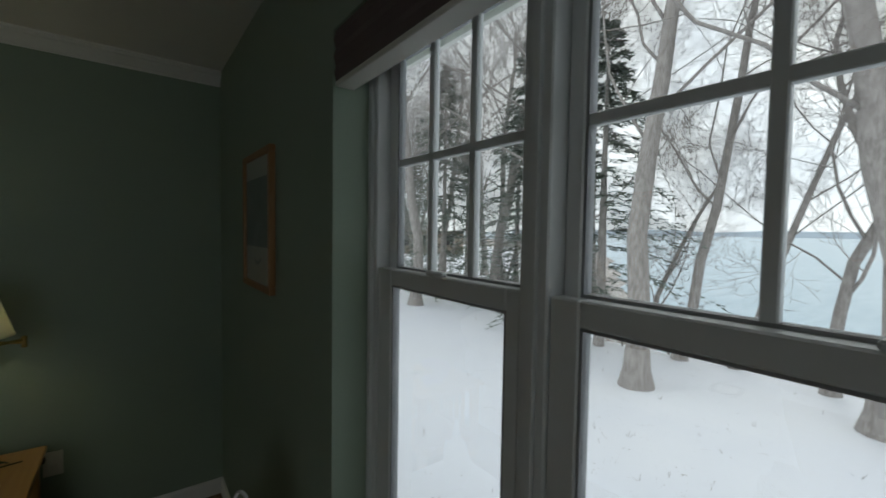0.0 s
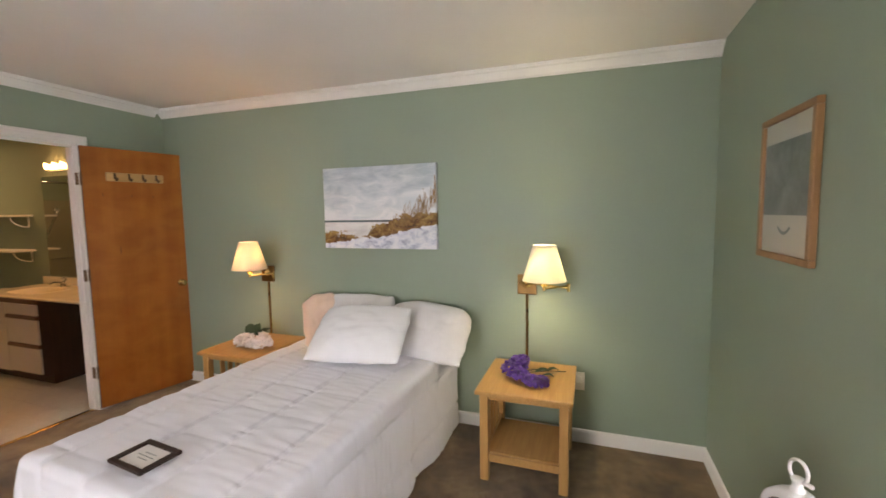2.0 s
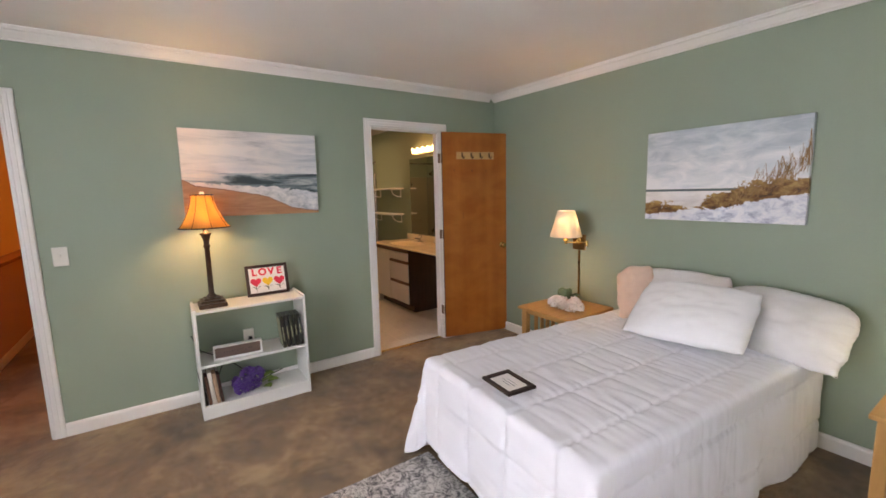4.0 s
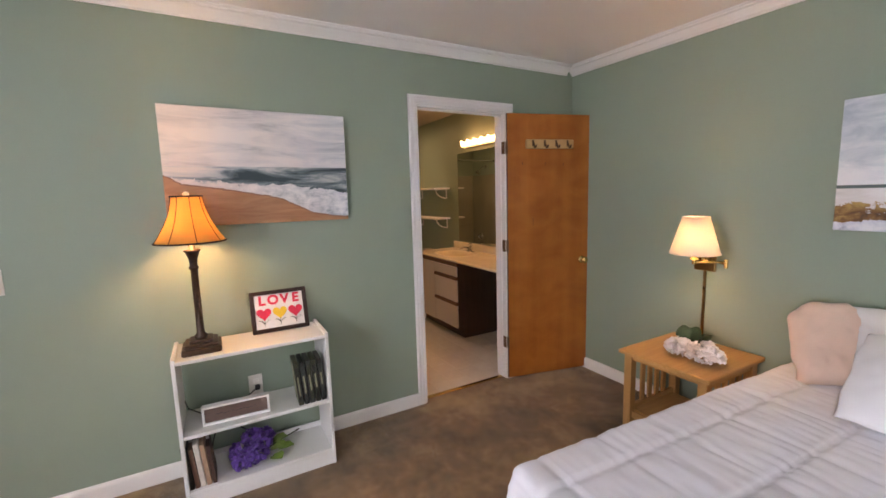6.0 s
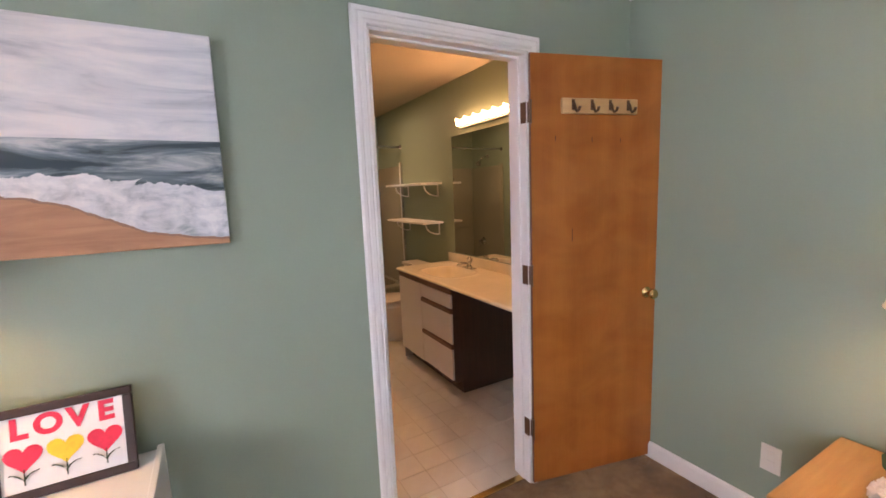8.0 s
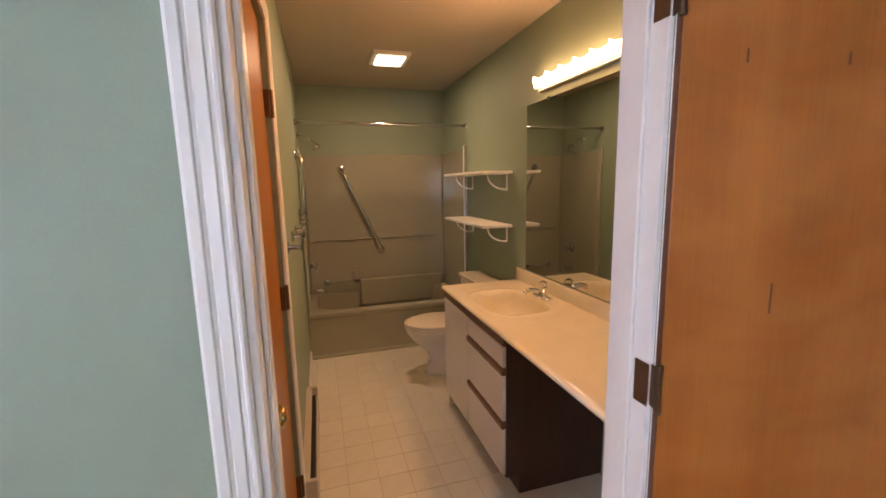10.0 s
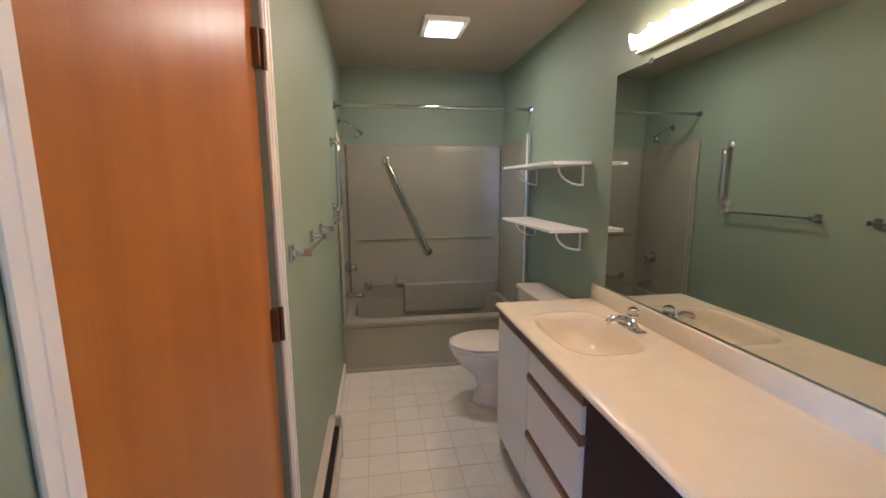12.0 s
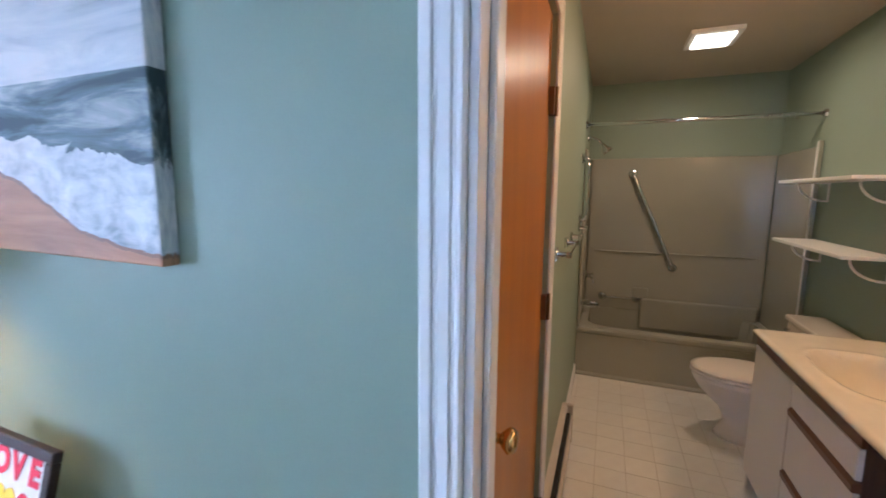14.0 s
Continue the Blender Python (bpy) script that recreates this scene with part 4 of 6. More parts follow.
def sconce(x_plate, x_shade, cloth, label):
    """A swing-arm brass wall lamp with a cord tube below."""
    root = thing("wall_lamp", (x_plate, YN, 1.02), label, "wall lamp", "bedside wall lamps")
    part("wall_plate", B(-0.062, 0.062, -0.022, 0.0, -0.066, 0.066, bevel=0.006), M_BRASS, root, "antique brass wall plate")
    part("plate_boss", lathe(bmesh.new(), [(0.0, 0.0), (0.035, 0.0), (0.032, 0.008), (0.016, 0.016), (0.012, 0.03), (0.0, 0.03)], (0, -0.022, 0.01), 20, Matrix.Rotation(radians(90), 3, "X")), M_POLBRASS, root, smooth=True)
    dx, sy = x_shade - x_plate, 2.55 - YN
    elbow = (dx + (0.13 if dx > 0.1 else 0.10), -0.17, 0.01)
    bm = rod(bmesh.new(), (0, -0.03, 0.014), (elbow[0], elbow[1], 0.014), 0.006)
    rod(bm, (0, -0.03, 0.03), (0, -0.03, -0.004), 0.010)
    part("inner_arm", bm, M_POLBRASS, root, smooth=False)
    bm = rod(bmesh.new(), (elbow[0], elbow[1], 0.028), (dx, sy, 0.028), 0.006)
    rod(bm, (elbow[0], elbow[1], -0.006), (elbow[0], elbow[1], 0.042), 0.010)
    part("outer_arm", bm, M_POLBRASS, root)
    bm = rod(bmesh.new(), (dx, sy, 0.018), (dx, sy, 0.11), 0.010)
    rod(bm, (dx, sy, 0.045), (dx, sy, 0.06), 0.024, 0.018)
    part("socket", bm, M_POLBRASS, root)
    part("bulb", lathe(bmesh.new(), [(0.0, 0.115), (0.012, 0.115), (0.014, 0.13), (0.026, 0.155), (0.029, 0.175), (0.024, 0.195), (0.010, 0.206), (0.0, 0.207)], (dx, sy, 0), 16), M_BULB, root, "lit bulb", smooth=True)
    shade = part("shade", lathe(bmesh.new(), [(0.122, 0.076), (0.124, 0.078), (0.066, 0.280), (0.064, 0.280), (0.120, 0.078), (0.122, 0.076)], (dx, sy, 0), 40, caps=False), cloth, root, "pleated cream fabric shade, lit", smooth=True)
    for r, z in ((0.123, 0.079), (0.066, 0.279)):
        bm = tube(bmesh.new(), [(dx + r * math.cos(a * math.pi / 16), sy + r * math.sin(a * math.pi / 16), z) for a in range(33)], 0.0028, 6)
        part("rim_band", bm, cloth, shade)
    part("cord_tube", rod(bmesh.new(), (0, -0.010, -0.066), (0, -0.010, -0.60), 0.0085, seg=10), M_BRASS, root, "slim brass cord cover")
    return root


sconce(-0.228, -0.09, M_SHELLGREEN, "brass swing-arm wall lamp with a lit ivory shade")
sconce(-2.340, -2.245, M_SHELLIN, "brass swing-arm wall lamp with a lit warm cream shade")


def outlet(name, place, axis, label):
    root = thing(name, place, label, "wall outlet")
    sx, sy = (1, 0) if axis == "y" else (0, 1)
    def plate(w, h, d, z=0.0):
        return B(-w, w, -d, 0, z - h, z + h, bevel=0.0015, seg=1) if axis == "y" else B(0, d, -w, w, z - h, z + h, bevel=0.0015, seg=1)
    part("cover_plate", plate(0.036, 0.058, 0.006), M_IVORY, root)
    for z in (-0.021, 0.021):
        part("socket_face", plate(0.016, 0.014, 0.0085, z), M_IVORY, root)
    return root


outlet("wall_outlet", (0.10, YN, 0.405), "y", "ivory wall outlet with a black plug beside the nightstand")
tagged(part("plug", B(0.045, 0.075, YN - 0.035, YN - 0.008, 0.425, 0.455, bevel=0.005), M_BLACK, None), "black electric plug in the wall outlet", "plug")
outlet("wall_outlet", (XW, 0.372, 0.417), "x", "ivory wall outlet behind the bookcase")
tagged(part("plug", B(XW + 0.008, XW + 0.036, 0.366, 0.392, 0.395, 0.42, bevel=0.005), M_BLACK, None), "black electric plug behind the bookcase", "plug")
tagged(part("power_cord", tube(bmesh.new(), arc((XW + 0.03, 0.37, 0.405), (-3.30, 0.12, 0.374), (0.03, 0.0, -0.02), 8) + arc((-3.32, 0.06, 0.373), (-3.43, -0.0, 0.50), (0, 0, 0), 4)[1:], 0.0035, 6), M_BLACK, None), "thin black lamp cord", "cord")
outlet_w = outlet("wall_outlet", (-2.72, YN, 0.30), "y", "ivory wall outlet behind the nightstand")
switch = thing("light_switch", (XW, -0.622, 1.137), "ivory toggle light switch on the wall", "light switch")
part("cover_plate", B(0, 0.006, -0.036, 0.036, -0.058, 0.058, bevel=0.002), M_IVORY, switch)
part("toggle", B(0.006, 0.018, -0.005, 0.005, -0.004, 0.014, bevel=0.002, seg=1), M_IVORY, switch)

# ---- flowers ----


def petal(bm, p, n, w, l, up=0.0):
    """One curved petal at p, lying along n."""
    n = Vector(n).normalized()
    s = n.orthogonal().normalized() if abs(n.z) > 0.95 else n.cross(Vector((0, 0, 1))).normalized()
    k = s.cross(n)
    rows = ((0.0, 0.15, 0.0), (0.45, 0.5, 0.10), (0.8, 0.42, 0.05), (1.0, 0.08, -0.12))
    vs = []
    for f, wd, lift in rows:
        vs.append([bm.verts.new(p + n * l * f + s * w * wd * q + k * l * (lift + (0.08 if q else 0))) for q in (-1, 0, 1)])
    for a, b in zip(vs, vs[1:]):
        for i in range(2):
            bm.faces.new((a[i], a[i + 1], b[i + 1], b[i]))


def bloom(rng, heads, spread, size, per=34):
    """Heads of small florets, each four or five open petals round a centre."""
    bm = bmesh.new()
    for hx, hy, hz, hr in heads:
        for _ in range(per):
            d = Vector((rng.gauss(0, 1), rng.gauss(0, 1), rng.gauss(0.25, 0.9))).normalized()
            p = Vector((hx, hy, hz)) + Vector((d.x * hr, d.y * hr, d.z * hr * 0.75)) * rng.uniform(0.85, 1.12)
            p.z = max(p.z, 0.006)
            side = d.orthogonal().normalized()
            side.rotate(Matrix.Rotation(rng.uniform(0, 6.28), 3, d))
            k = rng.choice((4, 5))
            for a in range(k):
                t = side.copy()
                t.rotate(Matrix.Rotation(2 * math.pi * a / k + rng.gauss(0, 0.15), 3, d))
                t = (t + d * rng.uniform(0.15, 0.15 + spread)).normalized()
                if p.z + t.z * size < 0.001:
                    t.z = abs(t.z)
                petal(bm, p, t, size * 0.9, size)
    return bm


def spray(name, place, rz, petals, heads, stems, leaves, leafmat, label, seed, size):
    rng = random.Random(seed)
    root = thing(name, place, label, "artificial flowers", rz=rz)
    part("blossoms", bloom(rng, heads, 0.7, size), petals, root, smooth=True)
    for a, b in stems:
        part("stem", tube(bmesh.new(), arc(a, b, (0.0, 0.01, 0.004), 6), 0.0034, 6), M_STEM, root)
    for p, n, w, l in leaves:
        bm = bmesh.new()
        petal(bm, Vector(p), n, w, l)
        part("leaf", bm, leafmat, root, smooth=True)
    return root


spray("purple_flowers", (-0.20, 2.50, 0.523), 0, M_PURPLE,
      [(-0.04, 0.08, 0.055, 0.045), (-0.07, 0.01, 0.045, 0.045), (-0.01, -0.05, 0.035, 0.038), (0.06, -0.10, 0.028, 0.030), (0.115, -0.085, 0.025, 0.022), (-0.02, 0.13, 0.06, 0.022)],
      [((0.0, 0.0, 0.03), (0.23, 0.14, 0.012)), ((0.0, 0.03, 0.03), (0.13, 0.12, 0.016)), ((0.05, -0.05, 0.02), (0.14, -0.02, 0.02))],
      [((0.06, 0.05, 0.02), (1, 0.4, 0.15), 0.05, 0.09), ((0.10, 0.02, 0.015), (1, -0.1, 0.2), 0.035, 0.07), ((0.12, 0.10, 0.015), (0.9, 0.6, 0.1), 0.04, 0.08)],
      M_LEAF, "bunch of purple silk flowers lying on the nightstand", 3, 0.026)
spray("white_flowers", (-2.19, 2.50, 0.523), 0, M_WHITEPETAL,
      [(-0.075, -0.02, 0.045, 0.055), (-0.10, -0.01, 0.040, 0.04), (0.055, -0.02, 0.055, 0.062), (0.10, -0.01, 0.045, 0.045), (0.05, 0.035, 0.055, 0.04)],
      [((-0.02, 0.05, 0.03), (-0.13, 0.13, 0.02))],
      [((-0.10, 0.07, 0.035), (-0.3, 0.5, 0.5), 0.09, 0.11), ((-0.03, 0.08, 0.03), (0.3, 0.6, 0.6), 0.09, 0.11), ((-0.09, 0.06, 0.06), (-0.2, 0.2, 0.8), 0.08, 0.09), ((-0.01, 0.06, 0.06), (0.4, 0.1, 0.7), 0.08, 0.08), ((-0.05, 0.08, 0.06), (0.0, 0.3, 0.9), 0.08, 0.09), ((-0.08, 0.05, 0.05), (-0.8, 0.6, 0.2), 0.05, 0.08), ((0.0, 0.06, 0.05), (0.5, 0.7, 0.1), 0.05, 0.07)],
      M_LEAF, "white silk hydrangeas lying on the nightstand", 5, 0.026)

# ---- framed photo on the bed ----
fr = thing("photo_frame", (-1.40, 1.145, 0.598), "empty black-brown picture frame lying on the bedspread", "picture frame", rz=-7)
fr.rotation_euler = (radians(1.5), radians(-1), radians(-7))
for a in ((-0.105, 0.105, -0.075, -0.055), (-0.105, 0.105, 0.055, 0.075), (-0.105, -0.082, -0.055, 0.055), (0.082, 0.105, -0.055, 0.055)):
    part("frame_bar", B(*a, 0.0, 0.014, bevel=0.003), M_DARKWOOD, fr)
part("print", B(-0.082, 0.082, -0.055, 0.055, 0.002, 0.005), M_PAPER, fr, "white paper insert")
bm = bmesh.new()
for k, (a, b) in enumerate(((-0.035, 0.035), (-0.05, 0.045), (-0.028, 0.03))):
    box(bm, a, b, 0.018 - k * 0.016, 0.021 - k * 0.016, 0.005, 0.0055)
part("printed_line", bm, M_ENGRAVING, fr, "faint lines of print")

# ---- wall pictures ----
art = thing("canvas_print", (-1.30, YN, 1.54), "unframed canvas print of grassy white dunes and sea", "canvas print")
part("canvas", B(-0.456, 0.456, -0.032, -0.001, -0.299, 0.299, bevel=0.003), M_DUNE, art)
rng = random.Random(11)
bm = bmesh.new()
for _ in range(150):
    u = 0.06 + 0.40 * rng.random() ** 0.7
    z0 = -0.20 + 0.26 * (u / 0.46) ** 1.1 + rng.uniform(-0.07, 0.02)
    l = rng.uniform(0.05, 0.15) * (0.5 + u)
    lean = rng.uniform(-0.015, 0.05)
    x1 = min(0.448, u + lean)
    z1 = z0 + l
    w = rng.uniform(0.0008, 0.002)
    vs = [bm.verts.new(p) for p in ((u - w, -0.0328, z0), (u + w, -0.0328, z0), (x1 + w * 0.5, -0.0328, z1), (x1 - w * 0.5, -0.0328, z1))]
    bm.faces.new(vs)
    if rng.random() < 0.3:
        for k in range(3):
            q = 0.006 - 0.0012 * k
            zz = z1 - 0.012 * k
            xx = min(0.445, x1 + 0.004 * k)
            bm.faces.new([bm.verts.new(p) for p in ((xx - q * 0.5, -0.0329, zz - 0.006), (xx + q * 0.5, -0.0329, zz - 0.004), (xx + q, -0.0329, zz + 0.008), (xx, -0.0329, zz + 0.006))])
M_GRASSPAINT = plain("umber_brush_strokes", (0.28, 0.16, 0.06), 0.6, var=0.5, coarse=40)
part("painted_grass", bm, M_GRASSPAINT, art, "painted umber grass blades")
art = thing("canvas_print", (XW, 0.503, 1.635), "unframed canvas print of waves on a sunset beach", "canvas print")
art.rotation_euler = (radians(-0.4), 0, 0)
part("canvas", B(0.001, 0.032, -0.458, 0.458, -0.300, 0.300, bevel=0.003), M_BEACH, art)
pic = thing("framed_print", (XE, 1.935, 1.566), "oak-framed mounted print, faded, hung by the window", "framed picture")
for a in ((-0.215, 0.215, -0.265, -0.240), (-0.215, 0.215, 0.240, 0.265), (-0.215, -0.190, -0.240, 0.240), (0.190, 0.215, -0.240, 0.240)):
    part("frame_bar", B(-0.024, -0.001, a[0], a[1], a[2], a[3], bevel=0.004), M_OAKFRAME, pic)
part("mount", B(-0.012, -0.003, -0.190, 0.190, -0.240, 0.240), M_MAT, pic, "cream mount board")
part("picture", B(-0.0135, -0.0118, -0.185, 0.185, -0.10, 0.165), M_ENGRAVING, pic, "grey-green coastal scene")
bm = bmesh.new()
for i in range(9):
    yy, zz = -0.045 + 0.011 * i, -0.165 + 0.0011 * (i - 4) ** 2
    box(bm, -0.0130, -0.0117, yy - 0.006, yy + 0.006, zz - 0.005, zz + 0.006)
part("emblem", bm, M_ENGRAVING, pic, "small grey emblem")
gl = part("pane", B(-0.0165, -0.0150, -0.190, 0.190, -0.240, 0.240), M_GLASS, pic)
gl.visible_shadow = False
# ---- bookcase ----
case = thing("bookcase", (XW + 0.035, 0.368, 0), "low white laminate bookcase with an open back", "bookcase")
cd = 0.295
for y0 in (-0.355, 0.338):
    part("side_panel", B(0, cd, y0, y0 + 0.017, 0, 0.752, bevel=0.002, seg=1), M_WHITELAM, case)
part("shelf_top", B(0.001, cd - 0.001, -0.338, 0.338, 0.722, 0.739, bevel=0.0015, seg=1), M_WHITELAM, case)
part("shelf", B(0.004, cd - 0.006, -0.338, 0.338, 0.355, 0.372, bevel=0.0015, seg=1), M_WHITELAM, case)
part("shelf", B(0.004, cd - 0.006, -0.338, 0.338, 0.072, 0.089, bevel=0.0015, seg=1), M_WHITELAM, case)
part("kick_board", B(cd - 0.022, cd - 0.006, -0.338, 0.338, 0.0, 0.072), M_WHITELAM, case)
part("back_strip", B(0.0, 0.012, -0.338, 0.338, 0.089, 0.115), M_WHITELAM, case)

lamp = thing("table_lamp", (-3.24, 0.14, 0.739), "dark bronze column lamp with a lit amber bell shade", "table lamp")
bm = box(bmesh.new(), -0.085, 0.085, -0.085, 0.085, 0.0, 0.030, bevel=0.008)
box(bm, -0.072, 0.072, -0.072, 0.072, 0.030, 0.048, bevel=0.006)
box(bm, -0.050, 0.050, -0.050, 0.050, 0.048, 0.062, bevel=0.005)
part("base", bm, M_BRONZE, lamp)
bm = lathe(bmesh.new(), [(0.028, 0.062), (0.030, 0.075), (0.020, 0.084), (0.017, 0.095), (0.0155, 0.40), (0.021, 0.405), (0.021, 0.415), (0.016, 0.42), (0.018, 0.45), (0.030, 0.485), (0.036, 0.490), (0.036, 0.498), (0.014, 0.500), (0.014, 0.53), (0.0, 0.53)], (0, 0, 0), 24)
part("column", bm, M_BRONZE, lamp, smooth=True)
part("bulb", lathe(bmesh.new(), [(0.0, 0.56), (0.012, 0.56), (0.014, 0.58), (0.027, 0.62), (0.030, 0.645), (0.024, 0.67), (0.0, 0.682)], (0, 0, 0), 16), M_BULB, lamp, "lit bulb", smooth=True)
bell = [(0.150 - 0.085 * (1 - (1 - k / 12) ** 1.75), 0.535 + 0.215 * k / 12) for k in range(13)]
bell = bell + [(r - 0.002, z) for r, z in bell[::-1]]
shade = part("shade", lathe(bmesh.new(), bell + [bell[0]], (0, 0, 0), 48, caps=False), M_SHELLAMBER, lamp, "lit amber fabric bell shade", smooth=True)
bm = bmesh.new()
for r, z in ((0.151, 0.536), (0.066, 0.750)):
    tube(bm, [(r * math.cos(a * math.pi / 16), r * math.sin(a * math.pi / 16), z) for a in range(33)], 0.004, 6)
for k in range(8):
    a = 2 * math.pi * k / 8 + 0.2
    tube(bm, [((r + 0.001) * math.cos(a), (r + 0.001) * math.sin(a), z) for r, z in bell[:13]], 0.0016, 5)
part("braid_trim", bm, M_DARKWOOD, shade, "dark braid along rims and seams")
part("finial", lathe(bmesh.new(), [(0.0, 0.752), (0.012, 0.754), (0.016, 0.762), (0.010, 0.770), (0.0, 0.773)], (0, 0, 0), 14), M_SHELLIN, lamp, smooth=True)

love = thing("framed_love_picture", (-3.325, 0.522, 0.7405), "dark-framed child's LOVE picture with hearts and tulips", "framed picture")
love.rotation_euler = (0, radians(-14), 0)
for a in ((-0.148, 0.148, 0.0, 0.022), (-0.148, 0.148, 0.206, 0.228), (-0.148, -0.126, 0.022, 0.206), (0.126, 0.148, 0.022, 0.206)):
    part("frame_bar", B(-0.008, 0.010, *a, bevel=0.003), M_DARKWOOD, love)
part("backing", B(-0.006, 0.001, -0.126, 0.126, 0.022, 0.206), M_PAPER, love, "white paper sheet")


def heart(cy, cz, r, mat, label):
    bm = bmesh.new()
    ring = []
    for k in range(28):
        t = 2 * math.pi * k / 28
        ring.append((0.0028, cy + r * math.sin(t) ** 3, cz + r * (0.81 * math.cos(t) - 0.31 * math.cos(2 * t) - 0.125 * math.cos(3 * t) - 0.06 * math.cos(4 * t))))
    f = bm.faces.new([bm.verts.new(p) for p in ring])
    g = bmesh.ops.extrude_face_region(bm, geom=[f])
    bmesh.ops.translate(bm, verts=[v for v in g["geom"] if isinstance(v, bmesh.types.BMVert)], vec=(-0.0015, 0, 0))
    part("heart", bm, mat, love, label)


for cy, mat, lab in ((-0.082, M_RED, "red heart"), (0.0, M_YELLOW, "yellow heart"), (0.082, M_RED, "red heart")):
    heart(cy, 0.103, 0.038, mat, lab)
    bm = bmesh.new()
    rod(bm, (0.002, cy, 0.036), (0.002, cy, 0.076), 0.0014, seg=6)
    petal(bm, Vector((0.0026, cy, 0.046)), (0.02, 0.7, 0.6), 0.026, 0.036)
    petal(bm, Vector((0.0026, cy, 0.046)), (0.02, -0.7, 0.6), 0.026, 0.036)
    part("tulip_leaf", bm, M_LEAF, love, "dark green stem and leaves")


def letter(ch, size, m, mat, parent, depth=0.0006):
    cu = bpy.data.curves.new("lettering", "FONT")
    cu.body, cu.size, cu.extrude, cu.align_x, cu.align_y = ch, size, depth, "CENTER", "CENTER"
    cu.offset = size * 0.045
    tmp = bpy.data.objects.new("lettering", cu)
    me = bpy.data.meshes.new_from_object(tmp)
    bpy.data.objects.remove(tmp)
    me.materials.append(mat)
    ob = new("letter", me)
    ob.parent, ob.matrix_basis = parent, m
    return ob


for ch, cy in zip("LOVE", (-0.088, -0.030, 0.030, 0.088)):
    letter(ch, 0.070, pose(0.0022, cy, 0.173, 90, 0, 90), M_RED, love)

sign = thing("wooden_sign", (-3.185, 0.262, 0.3725), "white-framed box sign with a brown wooden face", "sign", rz=-3)
for a in ((-0.152, 0.152, 0.0, 0.012), (-0.152, 0.152, 0.084, 0.094), (-0.152, -0.142, 0.012, 0.084), (0.142, 0.152, 0.012, 0.084)):
    part("frame_bar", B(-0.018, 0.020, *a, bevel=0.001, seg=1), M_WHITELAM, sign)
M_SIGNWOOD = wood("grey_brown_board", (0.10, 0.062, 0.05), (0.17, 0.11, 0.09), "y", 0.6)
part("face", B(-0.012, 0.012, -0.142, 0.142, 0.012, 0.084), M_SIGNWOOD, sign, "weathered brown board")
bm = bmesh.new()
for k in range(11):
    yy = -0.085 + k * 0.017
    box(bm, 0.012, 0.0124, yy - 0.006, yy + 0.005, 0.046 + 0.003 * math.sin(k * 2.1), 0.0485 + 0.003 * math.sin(k * 2.1))
part("script_line", bm, M_BLACK, sign, "illegible dark script")

M_CASES = [plain("case_" + n, c, 0.35, var=0.25, coarse=30, bump=0.0) for n, c in (("olive", (0.045, 0.05, 0.03)), ("black", (0.02, 0.022, 0.02)), ("slate", (0.035, 0.04, 0.038)))]
M_CASEART = plain("pale_sleeve_print", (0.34, 0.34, 0.22), 0.5, var=0.3, coarse=25, bump=0.0)
for k in range(5):
    y = 0.556 + 0.030 * k
    c = thing("disc_case", (-3.20, y + 0.013, 0.3725), "dark plastic disc case standing on the shelf", "disc case", "disc cases on the shelf")
    c.rotation_euler = (radians(4), 0, radians(-2))
    part("box", B(-0.068, 0.068, -0.0125, 0.0125, 0.0, 0.238, bevel=0.002, seg=1), M_CASES[k % 3], c)
    part("spine_label", B(0.068, 0.0686, -0.009, 0.009, 0.02, 0.21), M_CASES[(k + 1) % 3], c)
    part("spine_print", B(0.0684, 0.069, -0.004, 0.004, 0.05 + 0.01 * k, 0.16), M_CASEART, c)
    if k == 0:
        part("cover_print", B(-0.05, 0.055, -0.0131, -0.0124, 0.02, 0.215), M_CASEART, c, "pale printed sleeve")
BOOKS = (("black_spine", (0.03, 0.025, 0.022), 0.026, 0.215), ("brown_spine", (0.16, 0.08, 0.05), 0.020, 0.205), ("white_spine", (0.62, 0.58, 0.52), 0.022, 0.225), ("tan_spine", (0.42, 0.28, 0.18), 0.022, 0.215), ("dark_spine", (0.07, 0.035, 0.025), 0.018, 0.20))
y = 0.026
for nm, c, w, h in BOOKS:
    b = thing("book", (-3.21, y + w / 2, 0.0895), nm.replace("_", " ").replace(" spine", "") + "-spined hardback book leaning on the bottom shelf", "book", "books on the bottom shelf")
    b.rotation_euler = (radians(5), 0, 0)
    part("cover", B(-0.075, 0.075, -w / 2, w / 2, 0, h, bevel=0.002, seg=1), plain(nm, c, 0.55, var=0.2, coarse=25), b)
    part("pages", B(-0.073, 0.0, -w / 2 + 0.002, w / 2 - 0.002, h - 0.004, h + 0.001), M_PAPER, b, "cream page edges")
    y += w + 0.003
spray("purple_flowers", (-3.24, 0.35, 0.090), 8, M_PURPLE,
      [(-0.02, -0.08, 0.055, 0.055), (0.03, -0.03, 0.05, 0.055), (-0.03, 0.03, 0.085, 0.05), (0.04, -0.09, 0.045, 0.045), (-0.04, -0.02, 0.10, 0.045)],
      [((0.0, 0.05, 0.04), (-0.02, 0.22, 0.07))],
      [((0.02, 0.05, 0.03), (0.5, 0.7, 0.3), 0.09, 0.09), ((0.0, 0.06, 0.05), (0.2, 0.8, 0.3), 0.08, 0.09), ((0.05, 0.05, 0.01), (0.8, 0.4, 0.15), 0.08, 0.07), ((0.03, 0.09, 0.02), (0.1, 0.8, 0.1), 0.07, 0.08)],
      M_LIME, "purple silk flowers with lime leaves on the bottom shelf", 8, 0.024)
